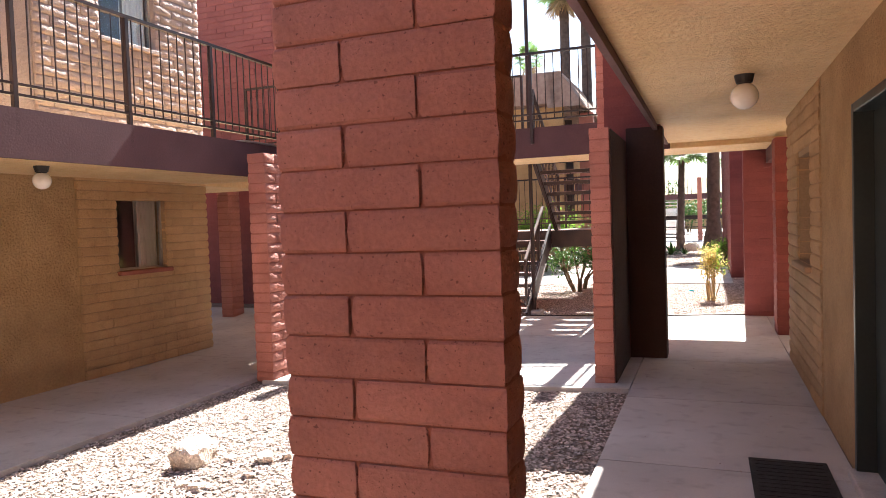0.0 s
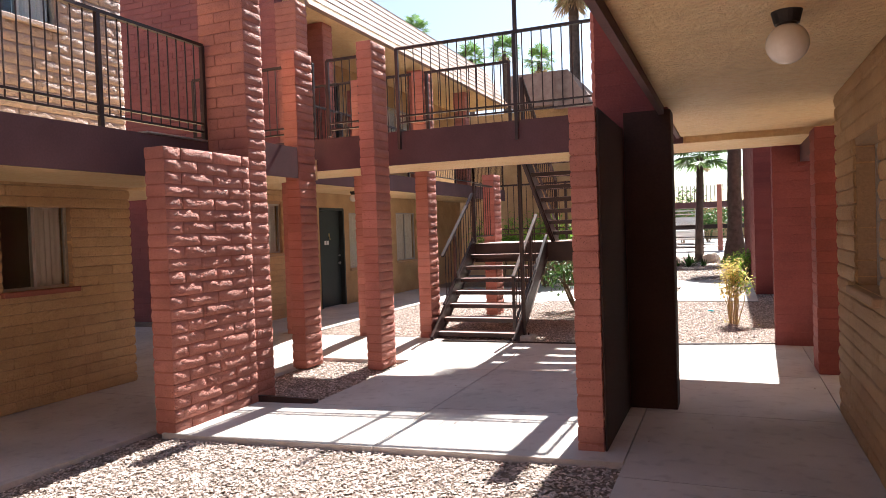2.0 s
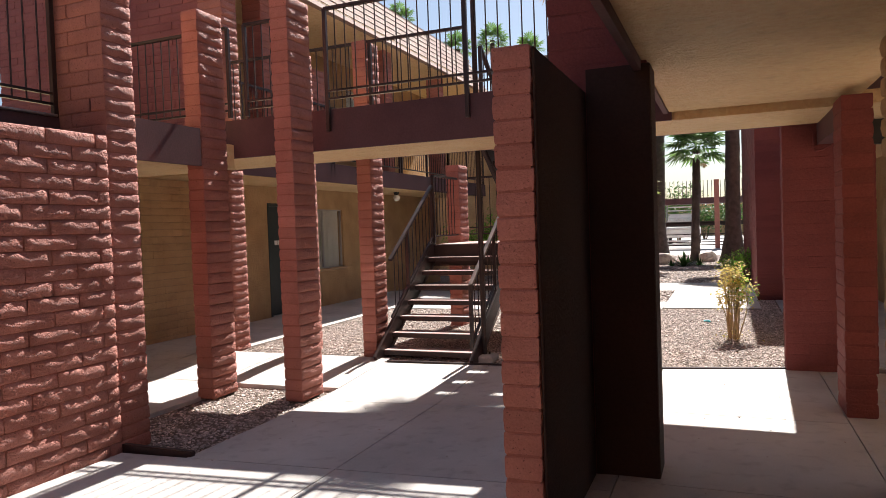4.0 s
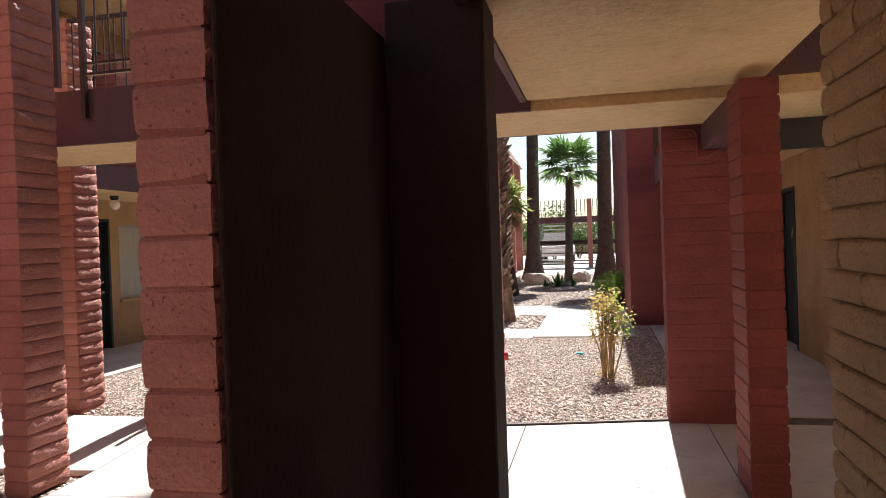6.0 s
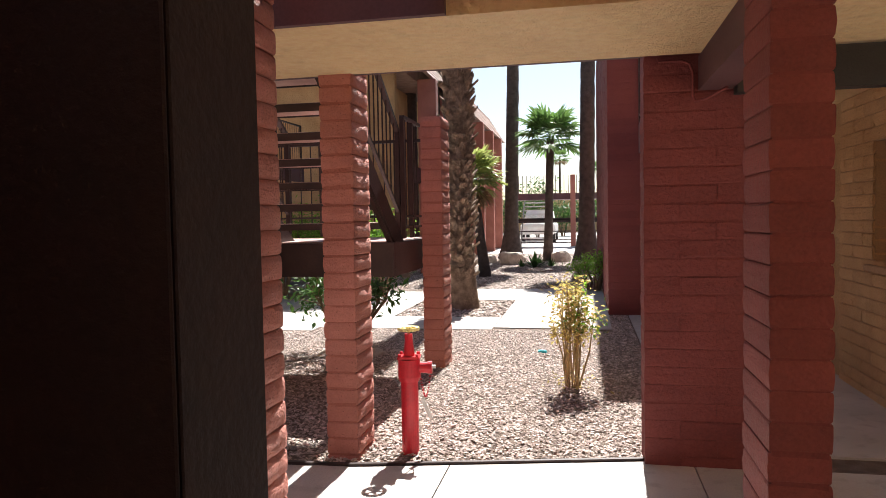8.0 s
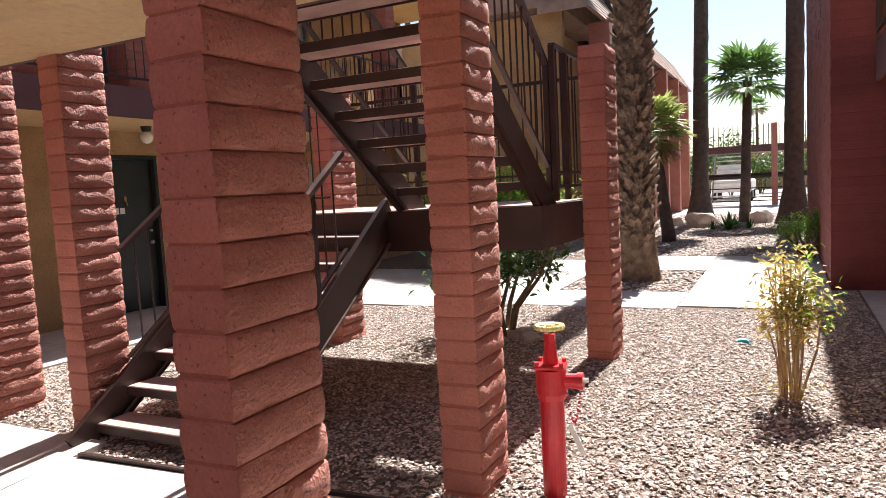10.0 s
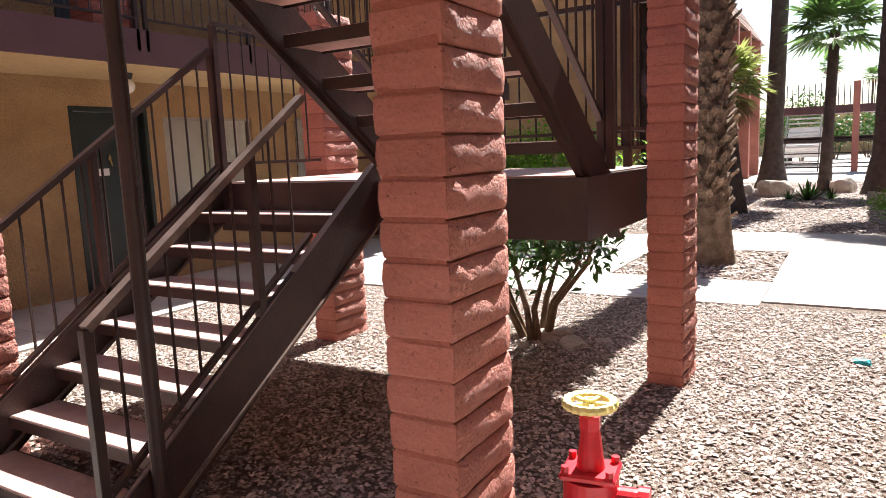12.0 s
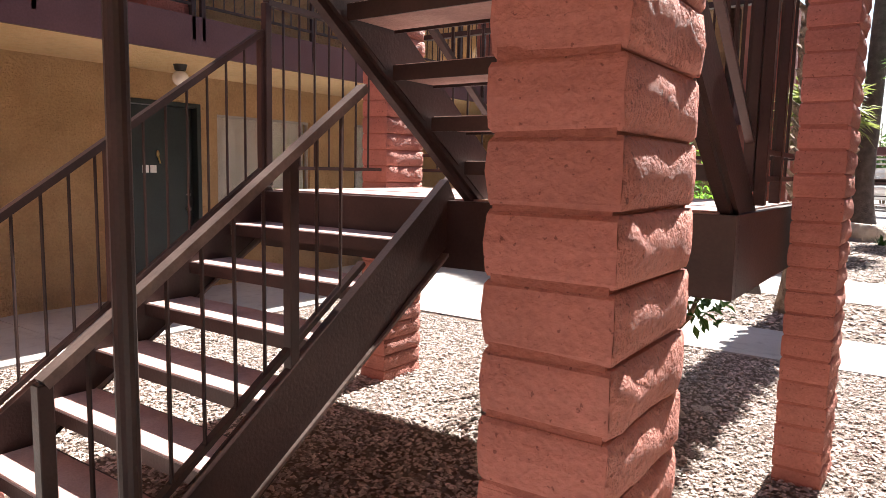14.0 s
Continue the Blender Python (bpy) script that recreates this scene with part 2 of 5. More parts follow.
def thing(name, label, category, at=(0, 0, 0), group="", kind="", rz=0.0):
    ob = new(name)
    ob.matrix_world = pose(*at, 0, 0, rz)
    return tagged(ob, label, category, group, kind)


def slab(name, x0, x1, y0, y1, z0, z1, material, label="", category="", kind="structure", b=0.0, parent=None):
    bm = bmesh.new()
    box(bm, x0, x1, y0, y1, z0, z1)
    if b:
        bevel(bm, b)
    ob = finish(name, bm, material, parent)
    return tagged(ob, label, category, "", kind) if not parent else ob


# ---------------------------------------------------------------- ground heights
def step01(v, a, b):
    v = min(1.0, max(0.0, (v - a) / (b - a)))
    return v * v * (3 - 2 * v)


def gz(x, y):
    """Finished level of the walks: the court falls a little towards the far side."""
    return -0.12 * min(1.0, max(0.0, (-0.45 - x) / 3.7)) * (1 - step01(y, 11.3, 13.0))


def ground_z(x, y):
    """Level of the soil under the gravel, higher in the planted bed beyond the footbridge."""
    return gz(x, y) - 0.045 + 0.03 * step01(y, 12.7, 13.3)


def bed_edge(x):
    """Line on which the paving meets the planted bed; it runs slightly askew."""
    return 12.84 + (0.21 if x > -1.0 else 0.05) * (x + 1.0)


# ---------------------------------------------------------------- slump block masonry
COURSE = 0.105
BLOCKS = {}


def block_mesh(w, d, h, variant, material):
    """One slumped block, w x d x h, bulging at mid height, base centre at the origin."""
    key = (round(w, 3), round(d, 3), round(h, 4), variant, material.name)
    if key in BLOCKS:
        return BLOCKS[key]
    rnd = random.Random(hash((key[0] * 1000, key[1] * 1000, variant)) & 0xFFFF)
    verts, faces = [], []
    levels = ((0.0, -0.004), (0.08, 0.0), (0.5, 0.003), (0.92, 0.0005), (1.0, -0.0035))
    if material.name.startswith("tan"):
        levels = tuple((f, out * 2.4) for f, out in levels)
    if material.name.startswith("maroon"):
        levels = tuple((f, out * 0.35) for f, out in levels)
    for k, (f, out) in enumerate(levels):
        for sx, sy in ((-1, -1), (1, -1), (1, 1), (-1, 1)):
            j = rnd.uniform(-0.002, 0.002)
            verts.append((sx * (w / 2 + out * 0.8 + j), sy * (d / 2 + out + rnd.uniform(-0.002, 0.002)), f * h))
    rough = material.name.startswith(("red_block", "pale_pink"))
    for k in range(len(levels) - 1):
        for i in range(4):
            if rough and i == 1:
                continue
            a, b = k * 4 + i, k * 4 + (i + 1) % 4
            faces.append((a, b, b + 4, a + 4))
    if rough:
        # the split end: a lumpy broken face, fullest below the middle and eased at the bed joints
        nu = max(4, round(d / 0.042))
        heights = (0.0, 0.08, 0.28, 0.5, 0.72, 0.92, 1.0)
        swell = (-0.004, 0.003, 0.009, 0.011, 0.009, 0.003, -0.004)
        nv = len(heights) - 1
        off = Vector((variant * 7.3 + w * 31, d * 17, h * 5))
        near, far = [], []
        for v in range(nv + 1):
            k = min(range(len(levels)), key=lambda q: abs(levels[q][0] - heights[v]))
            if abs(levels[k][0] - heights[v]) < 0.02:
                near.append(k * 4 + 1)
                far.append(k * 4 + 2)
                continue
            for side, store in ((-1, near), (1, far)):
                verts.append((w / 2 + 0.002, side * (d / 2 + 0.002), heights[v] * h))
                store.append(len(verts) - 1)
        rows = []
        for v in range(nv + 1):
            row = [near[v]]
            for u in range(1, nu):
                y, zz = d * ((u + rnd.uniform(-0.25, 0.25)) / nu - 0.5), h * (heights[v] + (0 if v in (0, nv) else rnd.uniform(-0.05, 0.05)))
                lump = noise.fractal(Vector((y * 14, zz * 20, 0)) + off, 1.0, 2.0, 3)
                verts.append((w / 2 + swell[v] + (0.009 if 0 < v < nv else 0.002) * lump, y, zz))
                row.append(len(verts) - 1)
            rows.append(row + [far[v]])
        for v in range(nv):
            for u in range(nu):
                q = (rows[v][u], rows[v][u + 1], rows[v + 1][u + 1], rows[v + 1][u])
                faces += [(q[0], q[1], q[2]), (q[0], q[2], q[3])] if rnd.random() < 0.5 else [(q[0], q[1], q[3]), (q[1], q[2], q[3])]
    n = len(levels) * 4
    faces += [(3, 2, 1, 0), (n - 4, n - 3, n - 2, n - 1)]
    me = bpy.data.meshes.new("brick")
    me.from_pydata(verts, [], faces)
    me.materials.append(material)
    for p in me.polygons[:-2]:
        p.use_smooth = len(p.vertices) == 3
    BLOCKS[key] = me
    return me


def masonry(owner, x0, x1, y0, y1, z0, z1, material, core, along="x", length=0.4, course=COURSE, seed=1, gaps=()):
    """Running-bond slump blocks round a recessed core; owner is the piece that they belong to. gaps: openings (a0, a1, z0, z1) along the run."""
    rnd = random.Random(seed)
    inset = 0.014 if material.name.startswith("tan") else 0.005 if material.name.startswith("maroon") else 0.009
    bm = bmesh.new()
    a0, a1 = (x0, x1) if along == "x" else (y0, y1)
    spans = [(a0, a1, z0, z1)]
    for g0, g1, gz0, gz1 in gaps:
        nxt = []
        for s0, s1, sz0, sz1 in spans:
            if g1 <= s0 or g0 >= s1 or gz1 <= sz0 or gz0 >= sz1:
                nxt.append((s0, s1, sz0, sz1))
                continue
            nxt += [q for q in ((s0, g0, sz0, sz1), (g1, s1, sz0, sz1), (g0, g1, sz0, gz0), (g0, g1, gz1, sz1)) if q[1] - q[0] > 0.01 and q[3] - q[2] > 0.01]
        spans = nxt
    for s0, s1, sz0, sz1 in spans:
        i0 = inset if s0 == a0 else 0.0
        i1 = inset if s1 == a1 else 0.0
        top = inset if sz1 == z1 else 0.0
        if along == "x":
            box(bm, s0 + i0, s1 - i1, y0 + inset, y1 - inset, sz0, sz1 - top)
        else:
            box(bm, x0 + inset, x1 - inset, s0 + i0, s1 - i1, sz0, sz1 - top)
    part("mortar_core", bm, core, owner)
    n = max(1, round((z1 - z0) / course))
    h = (z1 - z0) / n
    depth = (y1 - y0) if along == "x" else (x1 - x0)
    for k in range(n):
        zb = z0 + k * h
        cuts = [a0]
        p = a0 + (length if k % 2 else length / 2)
        if a1 - a0 <= length * 1.1:
            p = a1
        while p < a1 - 0.08:
            cuts.append(p)
            p += length
        cuts.append(a1)
        for c0, c1 in zip(cuts, cuts[1:]):
            pieces = [(c0, c1)]
            for g0, g1, gz0, gz1 in gaps:
                if zb + h * 0.5 > gz0 and zb + h * 0.5 < gz1:
                    nxt = []
                    for q0, q1 in pieces:
                        if g1 <= q0 or g0 >= q1:
                            nxt.append((q0, q1))
                        else:
                            nxt += [q for q in ((q0, g0), (g1, q1)) if q[1] - q[0] > 0.03]
                    pieces = nxt
            for q0, q1 in pieces:
                w = q1 - q0 - (0.006 if material.name.startswith("maroon") else 0.013)
                dims = (w, depth) if along == "x" else (depth, w)
                me = block_mesh(dims[0], dims[1], h - 0.005, rnd.randrange(7), material)
                ob = new("brick", me)
                ob.parent = owner
                c = (q0 + q1) / 2
                jx, jy = rnd.uniform(-0.002, 0.002), rnd.uniform(-0.002, 0.002)
                ob.matrix_world = owner.matrix_world @ pose(*((c + jx, (y0 + y1) / 2 + jy) if along == "x" else ((x0 + x1) / 2 + jx, c + jy)), zb + 0.0025, 0, 0, rnd.uniform(-0.3, 0.3))


def pier(name, label, x0, x1, y0, y1, z0, z1, material=None, core=None, along=None, group="", seed=1, category="pillar", course=COURSE):
    owner = tagged(new(name), label, category, group, "structure")
    masonry(owner, x0, x1, y0, y1, z0, z1, material or RED, core or RED_CORE, along or ("x" if x1 - x0 > y1 - y0 else "y"), seed=seed, course=course)
    return owner


# ---------------------------------------------------------------- ground and walks
def ground_sheet():
    xs = [-400, -60, -20, -12] + [-8 + 0.5 * i for i in range(25)] + [8, 20, 60, 400]
    ys = [-200, -30, -6] + [-2 + 0.5 * i for i in range(33)] + [18, 24, 40, 80, 500]
    verts = [(x, y, ground_z(x, y)) for y in ys for x in xs]
    w = len(xs)
    faces = [(j * w + i, j * w + i + 1, (j + 1) * w + i + 1, (j + 1) * w + i) for j in range(len(ys) - 1) for i in range(w - 1)]
    return tagged(raw("ground", verts, faces, GRAVEL_BED), "brown desert soil under loose gravel, open and flat", "ground", "", "structure")


ground_sheet()


def walk_slab(owner, x0, x1, y0, y1, to_bed=False, thick=0.10):
    """One poured bay with eased edges that follows the ground."""
    nx, ny = max(1, round((x1 - x0) / 0.5)), max(1, round((y1 - y0) / 0.5))
    g = 0.004
    xs = [x0 + g] + [x0 + (x1 - x0) * i / nx for i in range(1, nx)] + [x1 - g]
    ys = [y0 + g] + [y0 + (y1 - y0) * i / ny for i in range(1, ny)] + [y1 - g]
    end = [bed_edge(x) if to_bed else y1 for x in xs]
    grid = [(x, y0 + (y - y0) * (e - y0) / (y1 - y0)) for y in ys for x, e in zip(xs, end)]
    verts = [(x, y, gz(x, y)) for x, y in grid]
    w = nx + 1
    faces = [(j * w + i, j * w + i + 1, (j + 1) * w + i + 1, (j + 1) * w + i) for j in range(ny) for i in range(nx)]
    rim = [i for i in range(w)] + [j * w + nx for j in range(1, ny + 1)] + [ny * w + i for i in range(nx - 1, -1, -1)] + [j * w for j in range(ny - 1, 0, -1)]
    base = len(verts)
    verts += [(verts[i][0], verts[i][1], verts[i][2] - thick) for i in rim]
    m = len(rim)
    faces += [(rim[(k + 1) % m], rim[k], base + k, base + (k + 1) % m) for k in range(m)]
    return raw("paving_bay", verts, faces, CONCRETE, owner)


def walkway(name, label, bays):
    owner = tagged(new(name), label, "pavement", "", "structure")
    for b in bays:
        walk_slab(owner, *b)
    return owner


walkway("pavement_east", "grey concrete walkway with cut joints, under the overhang",
        [(-0.41, 1.0, y0, y1) for y0, y1 in ((-4, -1.1), (-1.1, 0.45), (0.45, 2.0), (2.0, 3.55), (3.55, 5.1), (5.1, 6.66), (6.66, 8.22), (8.22, 9.78))]
        + [(-0.41, 1.0, 9.78, 11.34), (-0.41, 1.0, 11.34, 13.1, True), (1.0, 2.6, 10.05, 13.18), (2.6, 7.0, 10.05, 13.18)])
walkway("pavement_cross", "pale concrete path crossing the courtyard in full sun",
        [(-2.2, -0.41, 8.47, 9.6), (-4.2, -2.2, 8.47, 9.6), (-2.2, -0.41, 9.6, 11.3), (-3.45, -2.2, 9.6, 11.3), (-2.2, -0.41, 11.3, 12.85, True), (-3.45, -2.2, 11.3, 12.75, True), (-5.0, -3.45, 11.75, 12.95), (-6.2, -5.0, 11.75, 12.95)])
walkway("pavement_west", "grey concrete walkway along the opposite apartments",
        [(-6.2, -4.34, y0, y1) for y0, y1 in ((-4, 2.0), (2.0, 4.5), (4.5, 7.0), (7.0, 9.5))] + [(-6.2, -4.75, 9.5, 11.75), (-9.5, -6.2, 10.1, 13.2)]
        + [(-7.45, -5.75, y0, y0 + 1.6) for y0 in (13.2, 14.8, 16.4)])
walkway("pavement_beyond", "sunlit concrete path behind the planting bed",
        [(-12, -7.45, 17.4, 19.0), (-7.45, -5.75, 18.0, 19.0), (-5.75, -3.2, 17.6, 19.0), (-3.2, -0.82, 17.9, 19.0), (-0.82, 0.72, 18.08, 20.5), (-0.82, 0.72, 20.5, 23.0), (-2.45, -0.82, 21.1, 23.0), (-4.6, -2.45, 19.0, 21.1), (-4.6, -2.45, 21.1, 22.4), (-12, -4.6, 19.0, 21.0)])
walkway("pavement_far_east", "concrete walkway beside the maroon walls", [(1.0, 2.6, 13.45, 16.0), (1.0, 2.6, 16.0, 19.4), (1.36, 2.6, 19.4, 26.0)])


# ---------------------------------------------------------------- east building (beside the walk)
def wall_box(name, label, spans, material):
    bm = bmesh.new()
    for s in spans:
        box(bm, *s)
    return tagged(finish(name, bm, material), label, "wall", "", "structure")


DOOR_Y0, DOOR_Y1 = 5.83, 6.75
wall_box("wall_east", "rough tan stucco wall of the near apartment", [
    (1.0, 1.2, -4.0, DOOR_Y0, 0, 2.42), (1.0, 1.2, DOOR_Y1, 7.93, 0, 2.42), (1.0, 1.2, DOOR_Y0, DOOR_Y1, 2.06, 2.42)], STUCCO)
wb = tagged(new("wall_east_block"), "tan painted slump block wall with a recessed window", "wall", "", "structure")
masonry(wb, 0.99, 1.2, 7.93, 10.05, 0, 2.42, TAN, TAN_CORE, "y", seed=4, gaps=((8.45, 9.25, 1.05, 1.95),))
wr = tagged(new("wall_east_return"), "tan slump block return wall at the passage", "wall", "", "structure")
masonry(wr, 1.2, 5.2, 9.85, 10.05, 0, 2.42, TAN, TAN_CORE, "x", seed=5)
slab("wall_south_end", -12, 6, -18.2, -18.0, -0.3, 5.6, STUCCO, "tan stucco wall closing the end of the court", "wall")
bm = bmesh.new()
box(bm, -0.22, 1.2, -4.0, 11.97, 2.42, 2.74)
tagged(finish("ceiling_east", bm, CREAM), "cream painted textured underside of the upper walkway", "ceiling", "", "structure")
slab("fascia_east", -0.262, -0.222, -4.0, 9.86, 2.36, 2.78, FASCIA, "dark brown fascia board along the upper walkway edge", "trim")
slab("fascia_east_far", -0.262, -0.222, 10.12, 11.93, 2.40, 2.78, FASCIA, "dark brown fascia board along the upper walkway edge", "trim")
wall_box("wall_east_upper", "tan stucco wall of the upper apartments", [(1.0, 1.2, -4, 10.05, 2.742, 5.4), (1.2, 6.0, 9.85, 10.05, 2.742, 5.4)], STUCCO)
# the unseen stretch past y 10.4 is added to shade the side passage
slab("roof_east", 0.9, 6.0, -4.0, 13.1, 5.4, 5.7, SHINGLE, "flat roof slab over the upper walkway, run on unseen to shade the passage", "roof")

# pillars by the walk
pier("pillar_south", "terracotta red slump block pillar with deep joints", -0.785, -0.185, 3.92, 4.07, -0.261, 4.9085, seed=11, course=0.1055)
pier("pillar_south", "terracotta red slump block pillar with deep joints", -0.81, -0.2, -0.9, -0.7, -0.1, 5.0, seed=12)
pier("wing_wall_east", "red slump block wing wall, its walk side shaded by a dark sheet", -0.73, -0.56, 8.66, 9.86, -0.06, 2.285, along="y", seed=13, category="wall")
# thin dark sheets paint the shade on the walk-side faces, up to soffit level
slab("wing_wall_east_shade", -0.553, -0.54, 8.675, 9.855, -0.04, 2.27, SHADE_BROWN, "dark brown sheet painting the shade on the wing wall", "wall", b=0.004)
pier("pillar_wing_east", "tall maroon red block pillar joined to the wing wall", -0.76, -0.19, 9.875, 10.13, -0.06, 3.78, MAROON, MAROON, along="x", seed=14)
slab("pillar_wing_east_shade", -0.538, -0.175, 9.857, 9.866, -0.04, 2.40, SHADE_BROWN, "dark brown sheet painting the shade on the pillar", "wall", b=0.003)
slab("pillar_wing_east_shade", -0.184, -0.172, 9.868, 10.13, -0.04, 2.40, SHADE_BROWN, "dark brown sheet painting the shade on the pillar", "wall", b=0.003)
pier("wing_wall_west", "red slump block wing wall lit by raking sun", -4.28, -4.075, 8.5, 9.61, -0.14, 2.285, along="y", seed=15, category="wall")
pier("pillar_wing_west", "tall dusky red block pillar joined to the wing wall", -4.64, -4.085, 9.62, 9.9, -0.14, 5.1, along="x", seed=16)

COLS = "slender block columns of the footbridge"
pier("column_bridge", "terracotta slump block column in front of the footbridge", -1.05, -0.88, 11.387, 11.737, -0.03, 3.72, group=COLS, seed=21)
pier("column_bridge", "terracotta slump block column in front of the footbridge", -3.77, -3.58, 11.28, 11.66, -0.12, 3.76, group=COLS, seed=22)
pier("column_bridge", "terracotta slump block column in front of the footbridge", -4.78, -4.59, 11.21, 11.59, -0.14, 3.76, group=COLS, seed=23)
pier("column_stair", "terracotta slump block column at the foot of the stair", -3.87, -3.69, 13.03, 13.36, -0.05, 3.76, group=COLS, seed=24)
pier("column_stair", "terracotta slump block column standing in the gravel bed", -4.86, -4.66, 13.03, 13.38, -0.08, 3.76, group=COLS, seed=34)
pier("column_stair", "terracotta slump block column beside the upper flight", -1.2, -1.0, 13.02, 13.36, -0.1, 3.73, group=COLS, seed=25, course=0.1035)
pier("column_landing", "terracotta slump block column at the landing corner", -1.18, -0.98, 15.6, 16.0, -0.05, 2.46, group=COLS, seed=26)
pier("column_landing", "terracotta slump block column at the landing corner", -3.75, -3.55, 15.6, 16.0, -0.05, 2.46, group=COLS, seed=27)
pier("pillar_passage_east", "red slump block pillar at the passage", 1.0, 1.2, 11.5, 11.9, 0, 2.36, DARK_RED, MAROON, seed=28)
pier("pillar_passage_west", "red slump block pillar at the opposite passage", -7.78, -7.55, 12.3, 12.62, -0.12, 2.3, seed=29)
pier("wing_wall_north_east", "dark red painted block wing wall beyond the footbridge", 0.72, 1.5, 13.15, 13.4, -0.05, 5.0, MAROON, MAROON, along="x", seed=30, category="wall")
pier("wing_wall_north_west", "red slump block wing wall beyond the footbridge", -6.12, -5.74, 13.0, 13.3, -0.05, 5.08, seed=31, category="wall")

# footbridge
bm = bmesh.new()
box(bm, -10.0, 5.0, 12.01, 13.06, 2.352, 2.74)
tagged(finish("footbridge_deck", bm, CREAM), "cream painted concrete footbridge deck between the two buildings", "footbridge", "", "structure")
slab("footbridge_fascia", -10.0, -0.2, 11.97, 12.008, 2.352, 2.77, FASCIA, "dark brown fascia beam of the footbridge", "trim")
slab("footbridge_fascia_back", -6.2, 0.71, 13.062, 13.1, 2.352, 2.77, FASCIA, "dark brown fascia beam of the footbridge", "trim")
slab("footbridge_fascia_east", 1.2, 5.0, 11.97, 12.008, 2.46, 2.9, FASCIA, "dark brown fascia beam over the side passage", "trim")
# black strip put in for the darkness of the gap across the passage
slab("passage_gap_dark", 1.2, 5.0, 13.0, 13.1, 2.12, 2.34, BLACK, "black strip standing for the shaded gap across the side passage", "beam")
slab("beam_passage", 1.02, 1.2, 11.9, 13.14, 2.16, 2.35, FASCIA, "brown painted beam over the passage", "beam")

cd = bpy.data.curves.new("conduit", "CURVE")
cd.dimensions, cd.bevel_depth = "3D", 0.008
sp = cd.splines.new("POLY")
pts = [(0.80, 13.13, 2.33), (0.93, 13.13, 2.33), (0.975, 13.13, 2.31), (0.99, 13.13, 2.26), (0.99, 13.13, 2.13), (1.005, 13.13, 2.10), (1.05, 13.05, 2.10), (1.14, 12.95, 2.14)]
sp.points.add(len(pts) - 1)
for q, c in zip(sp.points, pts):
    q.co = (*c, 1)
cd.materials.append(MAROON)
tagged(new("conduit", cd), "thin maroon painted cable conduit bent under the beam", "conduit")

# ---------------------------------------------------------------- west building (across the court)
ZW = -0.12
wall_box("wall_west", "tan stucco wall of the apartment across the court", [(-6.4, -6.2, -4, 4.4, ZW, 2.3), (-6.4, -6.2, 5.3, 8.02, ZW, 2.3), (-6.4, -6.2, 4.4, 5.3, 1.95, 2.3)], STUCCO)
ww = tagged(new("wall_west_block"), "tan slump block wall with a sliding window", "wall", "", "structure")
masonry(ww, -6.4, -6.17, 8.02, 10.1, ZW, 2.3, TAN, TAN_CORE, "y", seed=41, gaps=((8.55, 9.32, 1.05, 1.91),))
wq = tagged(new("wall_west_return"), "tan slump block return wall at the opposite passage", "wall", "", "structure")
masonry(wq, -10.0, -6.4, 9.9, 10.1, ZW, 2.3, TAN, TAN_CORE, "x", seed=42)
bm = bmesh.new()
box(bm, -6.4, -4.59, -4, 10.1, 2.12, 2.42)
box(bm, -10, -6.4, 9.9, 11.96, 2.12, 2.42)
tagged(finish("ceiling_west", bm, CREAM), "cream underside of the opposite upper walkway", "ceiling", "", "structure")
bm = bmesh.new()
box(bm, -6.4, -4.622, 10.11, 11.19, 2.23, 2.5)
box(bm, -6.4, -4.8, 11.19, 11.96, 2.23, 2.5)
tagged(finish("walkway_link", bm, CREAM), "cream painted deck linking the walkway to the footbridge", "deck", "", "structure")
slab("fascia_link", -4.62, -4.58, 10.11, 11.19, 2.2, 2.57, FASCIA, "dark brown fascia of the linking deck", "trim")
slab("fascia_west", -4.588, -4.55, -4, 9.6, 2.08, 2.46, FASCIA, "dusky brown fascia of the opposite upper walkway", "trim")
wu = tagged(new("wall_west_upper"), "pale pink slump block wall of the upper apartment in sun", "wall", "", "structure")
masonry(wu, -6.4, -6.17, 7.6, 10.1, 2.42, 5.2, PINK, PINK, "y", seed=43, gaps=((8.45, 9.3, 3.75, 4.75),))
slab("wall_west_upper_south", -6.4, -6.2, -4, 7.6, 2.422, 5.2, PINK, "greyish pink upper wall", "wall")
# far west range
wall_box("wall_far_west", "tan stucco wall of the apartments behind the stair", [(-7.6, -7.4, 14.9, 16.02, -0.05, 2.36), (-7.6, -7.4, 16.98, 17.2, -0.05, 2.36), (-7.6, -7.4, 16.02, 16.98, 2.06, 2.36),
         (-7.6, -7.4, 17.2, 18.65, -0.05, 0.76), (-7.6, -7.4, 17.2, 18.65, 1.97, 2.36), (-7.6, -7.4, 18.65, 19.5, -0.05, 2.36), (-7.6, -7.4, 20.65, 24, -0.05, 2.36), (-7.6, -7.4, 19.5, 20.65, -0.05, 0.8), (-7.6, -7.4, 19.5, 20.65, 2.0, 2.36)], STUCCO)
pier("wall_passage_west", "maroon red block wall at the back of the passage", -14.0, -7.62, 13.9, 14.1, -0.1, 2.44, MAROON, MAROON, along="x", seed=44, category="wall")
pier("wall_passage_west_upper", "rose red block wall over the passage", -10.0, -6.14, 13.04, 13.24, 2.62, 6.9, ROSE, ROSE, along="x", seed=45, category="wall")
wfw = tagged(new("wall_far_west_block"), "tan slump block wall with a small window", "wall", "", "structure")
masonry(wfw, -7.6, -7.38, 13.1, 14.9, -0.05, 2.36, TAN, TAN_CORE, "y", seed=46, gaps=((14.1, 14.72, 1.2, 2.1),))
bm = bmesh.new()
